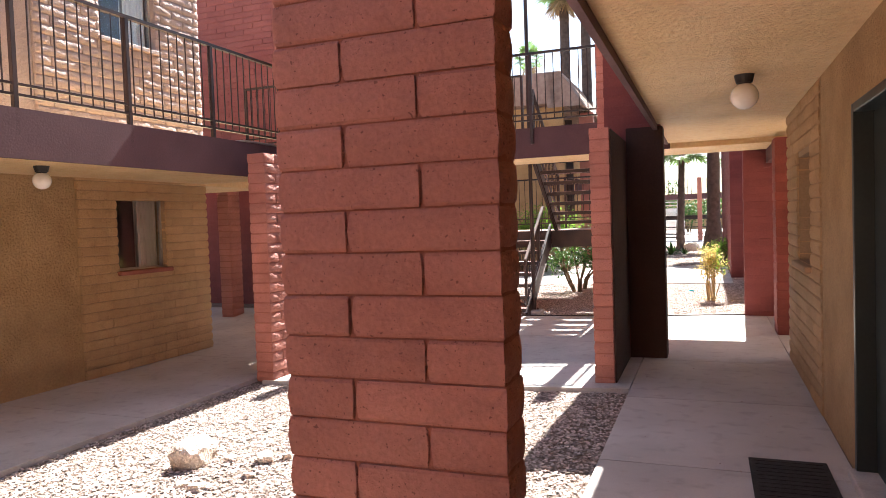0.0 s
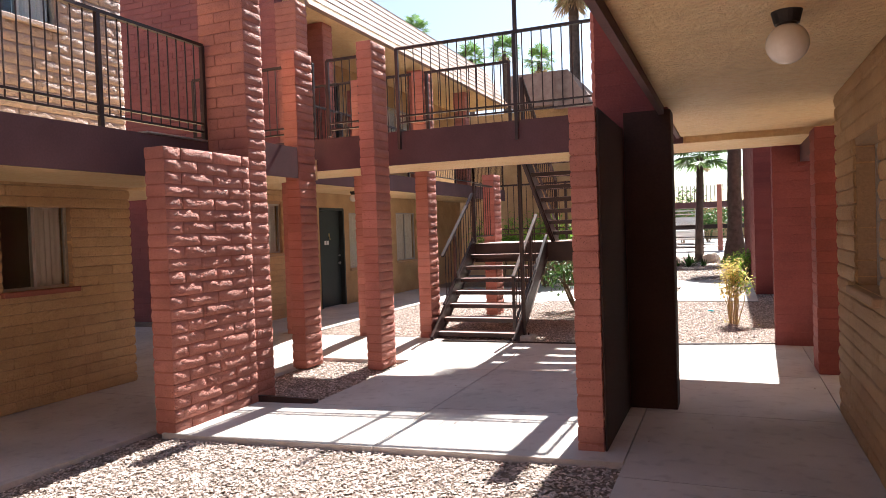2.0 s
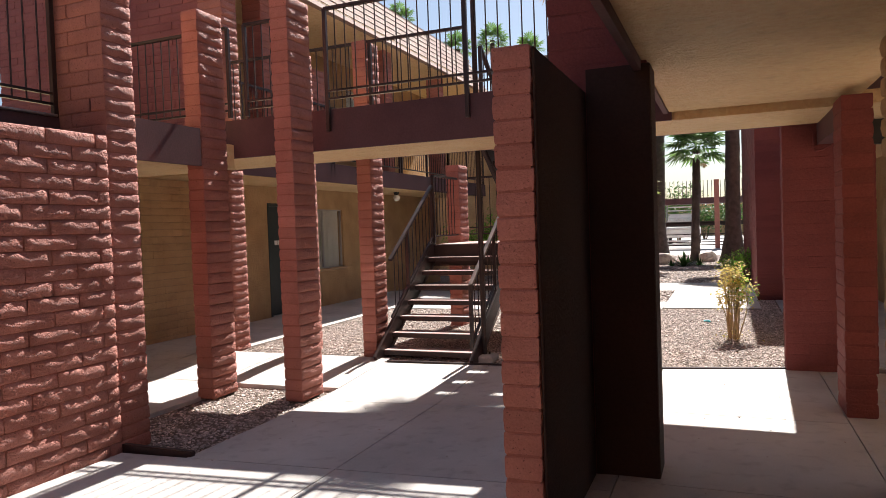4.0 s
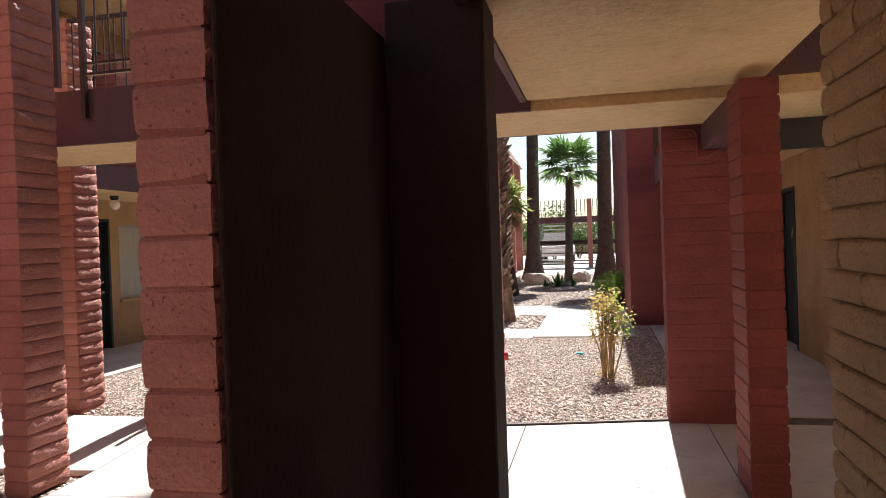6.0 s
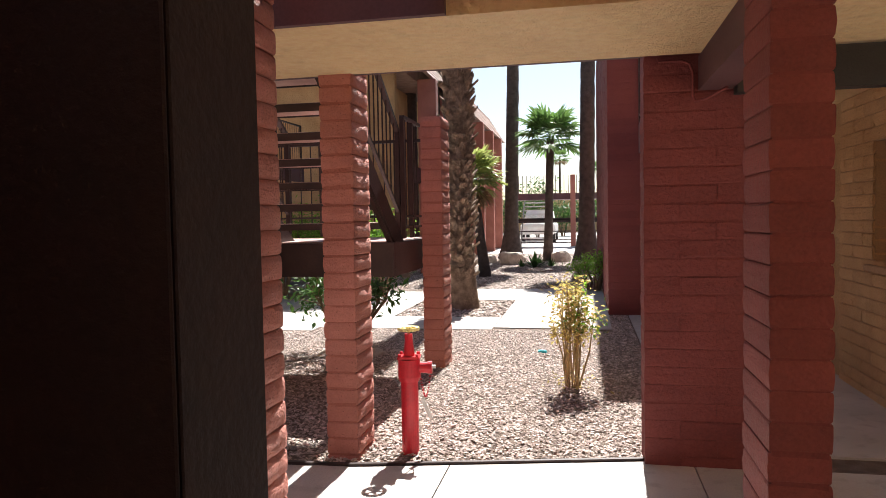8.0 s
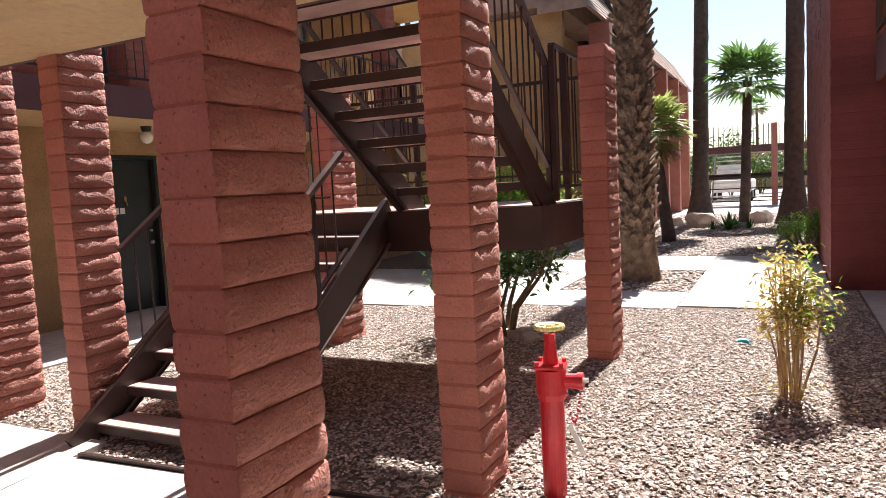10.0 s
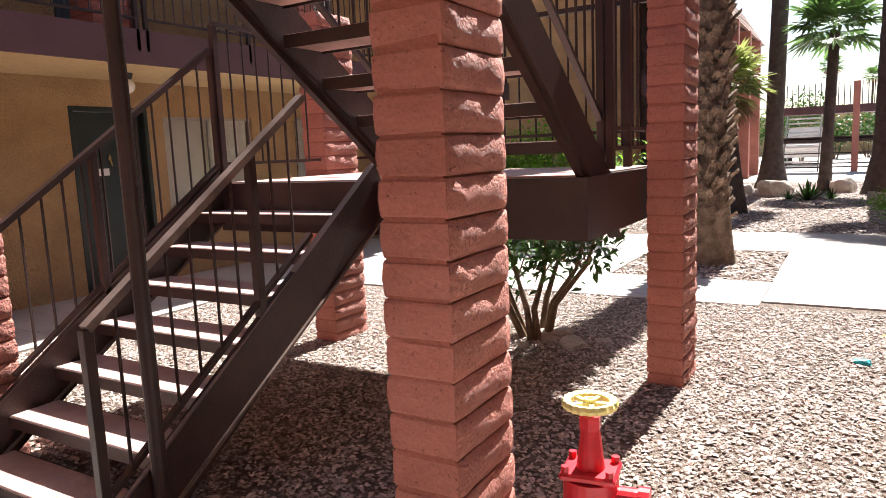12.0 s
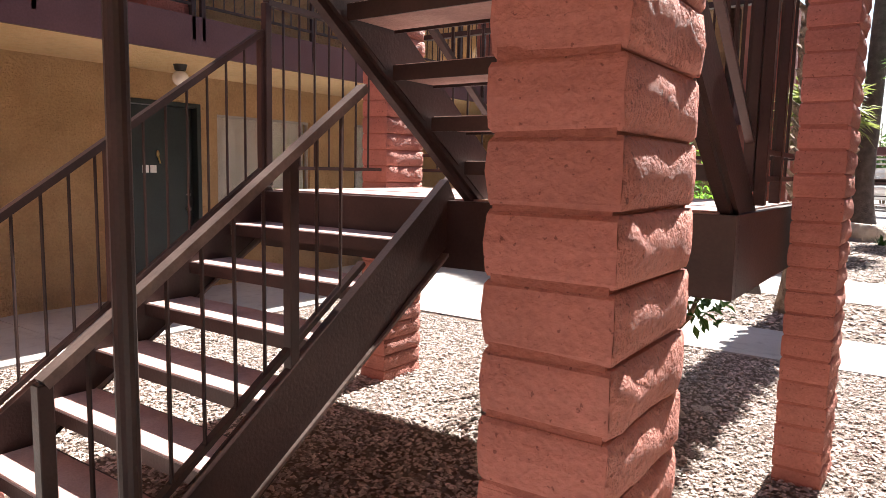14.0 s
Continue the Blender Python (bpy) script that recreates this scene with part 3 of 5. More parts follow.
box(bm, -7.6, -6.0, 13.25, 24, 2.36, 2.6)
tagged(finish("ceiling_far_west", bm, CREAM), "cream underside of the far upper walkway", "ceiling", "", "structure")
slab("fascia_far_west", -5.998, -5.95, 13.25, 24, 2.34, 2.66, FASCIA, "dusky brown fascia of the far upper walkway", "trim")
wall_box("wall_far_west_upper", "tan stucco wall of the far upper apartments", [(-7.6, -7.4, 13.25, 16.0, 2.602, 5.1), (-7.6, -7.4, 16.95, 19.0, 2.602, 5.1), (-7.6, -7.4, 16.0, 16.95, 4.7, 5.1), (-7.6, -7.4, 20.6, 24, 2.602, 5.1), (-7.6, -7.4, 19.0, 20.6, 2.602, 3.4), (-7.6, -7.4, 19.0, 20.6, 4.6, 5.1), (-10, -6.4, 10.1, 10.3, 2.4, 5.1)], STUCCO)
bm = bmesh.new()
box(bm, -8.0, -5.8, 13.35, 24, 5.1, 5.25)
tagged(finish("ceiling_roof_west", bm, CREAM), "tan underside of the overhanging roof", "ceiling", "", "structure")


def mansard(name, label, x_edge, y0, y1, z0, run=0.75, rise=1.2, courses=7):
    """Sloping shingle skirt along y, its courses lapped like clapboards, with closed ends and a flat top."""
    bm = bmesh.new()
    for k in range(courses):
        f0, f1 = k / courses, (k + 1) / courses
        xa, xb = x_edge - run * f0, x_edge - run * f1
        za, zb = z0 + rise * f0, z0 + rise * f1
        vs = [bm.verts.new(p) for p in ((xa + 0.012, y0, za), (xa + 0.012, y1, za), (xb - 0.006, y1, zb), (xb - 0.006, y0, zb), (xa - 0.1, y0, za), (xa - 0.1, y1, za))]
        bm.faces.new(vs[:4])
        bm.faces.new((vs[0], vs[4], vs[5], vs[1]))
    box(bm, x_edge - 2.6, x_edge - run + 0.02, y0, y1, z0 + 0.16, z0 + rise)
    for y in (y0, y1):
        bm.faces.new([bm.verts.new(p) for p in ((x_edge, y, z0), (x_edge - run, y, z0 + rise), (x_edge - 1.2, y, z0 + rise), (x_edge - 1.2, y, z0))])
    return tagged(finish(name, bm, SHINGLE), label, "roof", "", "structure")


mansard("roof_west", "sloping sun-bleached shingle mansard roof", -5.72, 13.35, 24.0, 5.1)
# second range further off
slab("wall_second_range", -9.0, -4.3, 26.0, 26.2, -0.05, 5.3, STUCCO, "tan stucco end wall of the further range", "wall")
slab("wall_second_range_side", -5.2, -5.0, 26.2, 44.0, -0.05, 5.3, STUCCO, "tan stucco side wall of the further range", "wall")
mansard("roof_second_range", "sun-bleached shingle mansard roof of the further range", -3.55, 25.6, 44.0, 5.2)
for i in range(6):
    y = 27.0 + i * 2.9
    slab("pillar_second_range", -3.95, -3.45, y, y + 0.3, -0.05, 5.15, RED, "red block pillar of the further range", "pillar", b=0.01)
slab("fascia_second_range", -4.0, -3.9, 26.2, 44.0, 2.4, 2.8, FASCIA, "brown fascia of the further range", "trim")
# far east range
pier("pillar_far_east", "tall maroon block pier of the far range", 0.72, 1.35, 19.5, 29.5, -0.05, 5.6, MAROON, MAROON, along="y", seed=51)
wall_box("wall_far_east", "tan stucco wall of the far apartments", [(2.6, 2.8, 15.6, 16.7, -0.05, 2.42), (2.6, 2.8, 17.6, 30, -0.05, 2.42), (2.6, 2.8, 16.7, 17.6, 2.05, 2.42), (2.6, 2.8, 13.4, 30, 2.72, 5.4)], STUCCO)
wfe = tagged(new("wall_far_east_block"), "tan slump block wall section with a window", "wall", "", "structure")
masonry(wfe, 2.57, 2.8, 13.3, 15.6, -0.05, 2.42, TAN, TAN_CORE, "y", seed=52, gaps=((14.1, 14.9, 1.05, 2.0),))
bm = bmesh.new()
box(bm, 1.2, 2.8, 13.42, 30, 2.42, 2.718)
tagged(finish("ceiling_far_east", bm, CREAM), "cream underside of the far walkway", "ceiling", "", "structure")
slab("fascia_far_east", 1.16, 1.198, 13.42, 19.48, 2.36, 2.78, FASCIA, "dark brown fascia of the far walkway", "trim")


# ---------------------------------------------------------------- railings
def railing(name, label, a, b, height=0.95, posts=(0.0, 1.0), gap=0.115, post_drop=0.0, bottom=0.10, second=0.0, post_w=0.04, category="railing", group="steel railings", r=0.007, rail=None):
    """Steel balustrade from a to b (deck-level points), level or raking."""
    a, b = Vector(a), Vector(b)
    t = thing(name, label, category, a, group)
    d = b - a
    up = Vector((0, 0, 1))
    bm = bmesh.new()
    bar(bm, up * height, d + up * height, 0.045, 0.03)
    part("top_rail", bm, rail or BROWN, t, "handrail worn to pale metal" if rail else "")
    bm = bmesh.new()
    bar(bm, up * bottom, d + up * bottom, 0.03, 0.02)
    part("bottom_rail", bm, BROWN, t)
    if second:
        bm = bmesh.new()
        bar(bm, up * second, d + up * second, 0.03, 0.02)
        part("bottom_rail", bm, BROWN, t)
    run = math.hypot(d.x, d.y)
    n = max(2, round(run / gap))
    me = None
    for i in range(1, n):
        p = d * (i / n)
        if me is None:
            bm = bmesh.new()
            rod(bm, (0, 0, bottom), (0, 0, height - 0.01), r, 5)
            ob = part("baluster", bm, BROWN, t)
            me = ob.data
        else:
            ob = new("baluster", me)
            ob.parent = t
        ob.location = p
    for f in posts:
        bm = bmesh.new()
        p = d * f
        box(bm, p.x - post_w / 2, p.x + post_w / 2, p.y - post_w / 2, p.y + post_w / 2, p.z - post_drop, p.z + height)
        bevel(bm, 0.003)
        part("post", bm, BROWN, t)
    return t


BR = "dark brown steel railing"
railing("railing", BR + " on the footbridge", (-3.56, 11.93, 2.79), (-0.78, 11.93, 2.79), 1.0, (0.0, 0.55, 1.0), post_drop=0.25, second=0.16, bottom=0.08)
railing("railing", BR + " on the footbridge", (-4.57, 11.93, 2.79), (-3.79, 11.93, 2.79), 0.98, (0.0, 1.0), second=0.16, bottom=0.08)
railing("railing", BR + " at the end of the footbridge", (-6.8, 11.93, 2.79), (-4.8, 11.93, 2.79), 0.98, (0.0, 1.0), second=0.16, bottom=0.08)
railing("railing", BR + " on the back edge of the footbridge", (-6.0, 13.08, 2.79), (-2.45, 13.08, 2.79), 0.95, (0.0, 0.33, 0.66, 1.0))
railing("railing", BR + " on the opposite upper walkway", (-4.57, 0.0, 2.47), (-4.57, 5.0, 2.47), 0.95, (0.0, 0.33, 0.66), post_drop=0.22, second=0.17, bottom=0.09)
railing("railing", BR + " on the opposite upper walkway", (-4.57, 5.0, 2.47), (-4.57, 9.58, 2.47), 0.95, (0.0, 0.245, 0.485, 0.73, 1.0), post_drop=0.22, second=0.17, bottom=0.09)
for y0 in (13.3, 16.0, 18.7, 21.3):
    railing("railing", BR + " on the far upper walkway", (-5.97, y0, 2.66), (-5.97, y0 + 2.6, 2.66), 0.95, (0.0, 0.5, 1.0), post_drop=0.2)
railing("railing", BR + " above the far walkway", (1.18, 13.45, 2.8), (1.18, 19.45, 2.8), 0.95, (0.0, 0.5, 1.0), gap=0.14)
slab("threshold_plate", -4.66, -4.53, 8.8, 9.58, 2.462, 2.482, GALV, "bent galvanised threshold plate on the walkway edge", "plate", "object", 0.006)
for y0, y1, z1 in ((14.2, 14.5, 5.1), (15.5, 15.9, 4.2), (18.2, 18.5, 5.1), (21.0, 21.3, 5.1)):
    pier("pillar_upper_west", "rose red block pillar on the far upper walkway", -6.35, -6.02, y0, y1, 2.66, z1, seed=int(y0 * 10))


# ---------------------------------------------------------------- stair
def stair():
    s = thing("staircase", "dark brown steel stair with two flights and open treads", "staircase", (0, 0, 0))
    rise, run = 0.17, 0.237
    y0, z0 = 12.98, 0.085

    def tread(x0, x1, yf, yb, z):
        lo, hi = min(yf, yb), max(yf, yb)
        bm = bmesh.new()
        box(bm, x0, x1, lo + 0.008, hi - 0.008, z - 0.048, z)
        bevel(bm, 0.004)
        t = part("tread", bm, TREAD, s, "worn pinkish grey precast tread")
        for y in (lo, hi - 0.007):
            bm = bmesh.new()
            box(bm, x0, x1, y, y + 0.007, z - 0.058, z - 0.004)
            part("nosing", bm, BROWN, t, "dark brown steel edge angle")

    for k in range(7):
        tread(-3.57, -2.43, y0 + run * k, y0 + run * k + 0.25, z0 + rise * k)
    for x in (-3.595, -2.405):
        bm = bmesh.new()
        bar(bm, (x, 12.86, -0.06), (x, 14.70, 1.26), 0.04, 0.24)
        part("stringer", bm, BROWN, s)
        bm = bmesh.new()
        bar(bm, (x, 12.90, 0.10), (x, 14.70, 1.39), 0.03, 0.012)
        part("stringer_flange", bm, WORN_STEEL, s, "flange with paint worn to pale metal")
        bm = bmesh.new()
        bar(bm, (x, 12.90, -0.10), (x, 14.86, 1.30 - 0.12), 0.07, 0.012)
        part("stringer_flange", bm, WORN_STEEL, s, "flange with paint worn to pale metal")
    # landing
    top = 1.275
    bm = bmesh.new()
    box(bm, -3.55, -1.24, 14.68, 15.96, top - 0.07, top)
    part("landing_deck", bm, TREAD, s, "pale worn landing deck")
    for x0, x1, ya, yb in ((-3.6, -1.2, 14.63, 14.675), (-3.6, -1.2, 15.962, 16.0), (-3.6, -3.555, 14.677, 15.96), (-1.24, -1.2, 14.677, 15.96)):
        bm = bmesh.new()
        box(bm, x0, x1, ya, yb, top - 0.30, top - 0.008)
        part("landing_beam", bm, BROWN, s)
    # upper flight, back towards the footbridge
    for k in range(1, 9):
        yn = 15.05 - run * k
        tread(-2.27, -1.27, yn + 0.02, yn - 0.23, top + 0.164 * k)
    for x in (-2.30, -1.245):
        bm = bmesh.new()
        bar(bm, (x, 15.16, 1.06), (x, 13.11, 2.52), 0.035, 0.24)
        part("stringer", bm, BROWN, s)
        bm = bmesh.new()
        bar(bm, (x, 15.2, 0.925), (x, 13.11, 2.41), 0.07, 0.014)
        part("stringer_flange", bm, BROWN, s)
    # triangular plates on the inside of the stringers, added for the sunlit triangles there
    for k in range(1, 9):
        yn, z = 15.05 - run * k, top + 0.164 * k - 0.056
        for x in (-2.281, -1.264):
            bm = bmesh.new()
            pts = [(yn, z), (yn - 0.21, z), (yn - 0.02, z - 0.13)]
            va = [bm.verts.new((x - 0.004, y, q)) for y, q in pts]
            vb = [bm.verts.new((x + 0.004, y, q)) for y, q in pts]
            bm.faces.new(va)
            bm.faces.new(vb[::-1])
            for i in range(3):
                bm.faces.new((va[i], va[(i + 1) % 3], vb[(i + 1) % 3], vb[i]))
            part("lit_triangle", bm, BROWN, s)
    return s


stair()
SR = "dark brown steel railing with a worn handrail"
railing("stair_railing", SR, (-2.445, 12.965, 0.125), (-2.4, 14.1, 0.965), 0.725, (0.0, 0.70), gap=0.118, bottom=0.08, rail=WORN_STEEL)
railing("stair_railing", SR, (-3.595, 13.28, 0.332), (-3.595, 14.64, 1.29), 0.80, (0.38, 1.0), gap=0.118, bottom=0.10)
railing("landing_railing", "brown steel railing round the stair landing", (-3.58, 14.66, 1.29), (-3.58, 15.58, 1.29), 0.95, (0.0,), gap=0.115)
railing("landing_railing", "brown steel railing along the back of the landing", (-3.53, 15.98, 1.29), (-1.2, 15.98, 1.29), 0.98, (0.5,), gap=0.115, second=0.2)
railing("landing_railing", "brown steel railing beside the landing column", (-1.2, 14.98, 1.29), (-1.2, 15.58, 1.29), 1.08, (0.0, 0.5), gap=0.1, second=0.2)
railing("stair_railing", SR + " on the upper flight", (-1.245, 14.98, 1.34), (-1.245, 13.38, 2.46), 0.90, (0.0, 1.0), gap=0.118, bottom=0.18)
railing("stair_railing", SR + " on the upper flight", (-2.30, 14.98, 1.34), (-2.30, 13.15, 2.62), 0.90, (0.0, 1.0), gap=0.118, bottom=0.18)

pl = thing("steel_pole", "tall dark brown steel pole on a concrete footing", "pole", (-2.365, 13.14, -0.05))
bm = bmesh.new()
rod(bm, (0, 0, 0.1), (0, 0, 5.6), 0.03, 14)
part("shaft", bm, BROWN, pl, smooth=False)
bm = bmesh.new()
box(bm, -0.14, 0.14, -0.16, 0.12, 0, 0.1)
bevel(bm, 0.015)
part("footing", bm, CONCRETE, pl, "rough concrete footing")
for dx, dy in ((-0.06, 0), (0.06, 0), (0, 0.06)):
    bm = bmesh.new()
    rod(bm, (dx, dy, 0.09), (dx, dy, 0.13), 0.012, 6)
    part("bolt", bm, BROWN, pl)


# ---------------------------------------------------------------- doors, windows, lamps
def door(name, label, x, y0, y1, z0, z1, side, knob_low=True, tiles=False, knocker=False):
    """A door in a wall that faces side (+1: towards +x) at wall face x."""
    t = tagged(new(name), label, "door", "", "structure")
    t.location = (x, (y0 + y1) / 2, z0)
    w, h = (y1 - y0) / 2, z1 - z0
    s = -side
    for a in (-w, w - 0.05):
        bm = bmesh.new()
        box(bm, s * -0.012, s * 0.14, a, a + 0.05, 0, h)
        bevel(bm, 0.004)
        part("door_jamb", bm, DOOR_GREEN, t)
    bm = bmesh.new()
    box(bm, s * -0.012, s * 0.14, -w + 0.052, w - 0.052, h - 0.05, h)
    bevel(bm, 0.004)
    part("door_head", bm, DOOR_GREEN, t)
    bm = bmesh.new()
    box(bm, s * 0.085, s * 0.13, -w + 0.054, w - 0.054, 0.03, h - 0.054)
    bevel(bm, 0.003)
    leaf = part("door_leaf", bm, DOOR_GREEN, t)
    bm = bmesh.new()
    box(bm, s * -0.05, s * 0.14, -w, w, -0.02, 0.026)
    bevel(bm, 0.006)
    part("threshold", bm, CONCRETE, t, "grey concrete threshold")
    ky = w - 0.13 if knob_low else -w + 0.13
    for z, r in ((0.92, 0.028), (1.08, 0.02)):
        bm = bmesh.new()
        bmesh.ops.create_uvsphere(bm, u_segments=10, v_segments=8, radius=r, matrix=Matrix.Translation((s * 0.05, ky, z)))
        rod(bm, (s * 0.05, ky, z), (s * 0.088, ky, z), r * 0.5, 8)
        part("door_knob", bm, CHROME, leaf, "steel knob", True)
    if knocker:
        bm = bmesh.new()
        bmesh.ops.create_uvsphere(bm, u_segments=8, v_segments=6, radius=0.025, matrix=Matrix.Translation((s * 0.078, 0, 1.52)) @ Matrix.Diagonal((0.5, 0.8, 1.6, 1)))
        rod(bm, (s * 0.07, 0, 1.50), (s * 0.07, 0.02, 1.42), 0.01, 6)
        part("knocker", bm, BRASS, leaf, "small brass knocker", True)
    if tiles:
        for i in range(2):
            bm = bmesh.new()
            box(bm, s * 0.079, s * 0.086, -0.02 - i * 0.09, -0.09 - i * 0.09, 1.32, 1.40)
            part("number_plate", bm, WHITE, leaf, "small white number plate")
    return t


door("door_1", "dark green flush door with a brass knocker in a deep frame", 1.0, DOOR_Y0, DOOR_Y1, 0.02, 2.06, -1, False, False, True)
door("door_2", "dark green flush door with steel knob and deadbolt", -7.4, 16.02, 16.98, -0.02, 2.06, 1, True, True, True)
door("door_3", "dark green door of the far apartment", 2.6, 16.7, 17.6, -0.02, 2.05, -1, False, False, True)
door("door_5", "dark green upper door with a barred screen", -7.4, 16.0, 16.95, 2.66, 4.7, 1)
door("door_4", "dark green door across the court", -6.2, 4.4, 5.3, ZW, 1.95, 1)


def window(name, label, x, y0, y1, z0, z1, side, deep=0.1, curtain=0.5, sill=True, frame_mat=None):
    t = tagged(new(name), label, "window", "", "structure")
    t.location = (x, (y0 + y1) / 2, z0)
    w, h = (y1 - y0) / 2, z1 - z0
    s = -side
    fm = frame_mat or ALU
    f = 0.028
    for a, b, c, d in ((-w, -w + f, 0, h), (w - f, w, 0, h), (-w + f, w - f, 0, f), (-w + f, w - f, h - f, h), (-0.016, 0.016, f, h - f)):
        bm = bmesh.new()
        box(bm, s * deep, s * (deep + 0.04), a, b, c, d)
        part("window_frame", bm, fm, t)
    for a, b, o in ((-w + f, -0.016, 0.012), (0.016, w - f, 0.024)):
        bm = bmesh.new()
        box(bm, s * (deep + o), s * (deep + o + 0.004), a, b, f, h - f)
        g = part("pane", bm, GLASS, t)
        g.visible_shadow = False
    if curtain:
        n = 22
        verts, faces = [], []
        c0 = w - f - (2 * w - 2 * f) * curtain
        for i in range(n + 1):
            y = c0 + (w - f - c0) * i / n
            xx = s * (deep + 0.075 + 0.012 * math.sin(i * 1.7))
            verts += [(xx, y, 0.02), (xx, y, h - 0.02)]
        for i in range(n):
            faces.append((2 * i, 2 * i + 2, 2 * i + 3, 2 * i + 1))
        raw("curtain", verts, faces, BLIND, t)["label"] = "pale pleated blind"
    # shallow box behind the glass; the room's dimness is in its dark colour
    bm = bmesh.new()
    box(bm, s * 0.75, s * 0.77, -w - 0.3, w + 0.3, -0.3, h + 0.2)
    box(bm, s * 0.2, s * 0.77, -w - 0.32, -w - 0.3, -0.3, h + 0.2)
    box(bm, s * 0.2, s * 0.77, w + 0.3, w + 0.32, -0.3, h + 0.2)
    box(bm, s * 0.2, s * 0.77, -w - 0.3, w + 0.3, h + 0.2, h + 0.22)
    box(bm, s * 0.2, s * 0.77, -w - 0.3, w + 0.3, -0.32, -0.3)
    part("room_recess", bm, DARK_ROOM, t, "dark box whose colour gives the dim room behind the glass")
    if sill:
        bm = bmesh.new()
        box(bm, s * -0.05, s * deep, -w - 0.03, w + 0.05, -0.055, -0.002)
        bevel(bm, 0.008)
        part("window_sill", bm, sill if sill is not True else TAN_CORE, t)
    return t


window("window_1", "narrow aluminium sliding window set deep in the block wall", 0.99, 8.45, 9.25, 1.05, 1.95, -1, 0.12, 0.0)
window("window_2", "sliding window with one half behind a pale blind", -6.17, 8.55, 9.32, 1.05, 1.91, 1, 0.07, 0.5, RED_CORE)
window("window_3", "upper sliding window with a pale blind", -6.17, 8.45, 9.3, 3.75, 4.75, 1, 0.07, 0.5, PINK)
window("window_4", "wide sliding window with pale blinds behind the stair", -7.4, 17.2, 18.65, 0.76, 1.97, 1, 0.04, 1.0)
window("window_7", "wide upper sliding window with pale blinds", -7.4, 19.0, 20.6, 3.4, 4.6, 1, 0.04, 0.9)
window("window_8", "wide ground floor window with pale blinds", -7.4, 19.5, 20.65, 0.8, 2.0, 1, 0.04, 0.9)
window("window_5", "narrow dark window in the far block wall", 2.57, 14.1, 14.9, 1.05, 2.0, -1, 0.12, 0.0)
window("window_6", "small window in the far block wall", -7.38, 14.1, 14.72, 1.2, 2.1, 1, 0.05, 0.4)


def globe_lamp(x, y, z, r=0.078):
    t = thing("ceiling_lamp", "white glass globe lamp on a black ceiling fitting", "ceiling lamp", (x, y, z), "globe lamps")
    bm = bmesh.new()
    rod(bm, (0, 0, -0.055), (0, 0, 0), 0.052, 18, 0.066)
    rod(bm, (0, 0, -0.07), (0, 0, -0.05), 0.042, 18)
    part("fitting", bm, BLACK, t)
    bm = bmesh.new()
    bmesh.ops.create_uvsphere(bm, u_segments=24, v_segments=16, radius=r, matrix=Matrix.Translation((0, 0, -0.06 - r * 0.92)))
    part("globe", bm, GLOBE, t, "frosted white glass globe", True)


globe_lamp(0.495, 7.56, 2.42, 0.09)
globe_lamp(-5.31, 6.91, 2.12)
globe_lamp(-6.75, 16.3, 2.36)
globe_lamp(1.75, 17.6, 2.42)
globe_lamp(-6.4, 14.9, 5.1)
globe_lamp(-6.75, 20.0, 2.36)
globe_lamp(0.45, 1.5, 2.42)


def doormat(x0, x1, y0, y1, z):
    bm = bmesh.new()
    box(bm, x0, x1, y0, y1, z, z + 0.012)
    bevel(bm, 0.004)
    for i in range(14):
        yy = y0 + 0.05 + (y1 - y0 - 0.1) * i / 13
        box(bm, x0 + 0.03, x1 - 0.03, yy - 0.006, yy + 0.006, z + 0.012, z + 0.015)
    tagged(finish("doormat", bm, MAT_RUBBER), "black ribbed rubber doormat on the concrete walk", "doormat")


doormat(0.45, 0.87, 6.02, 6.9, 0.0)
doormat(-6.1, -5.6, 5.0, 5.8, ZW)


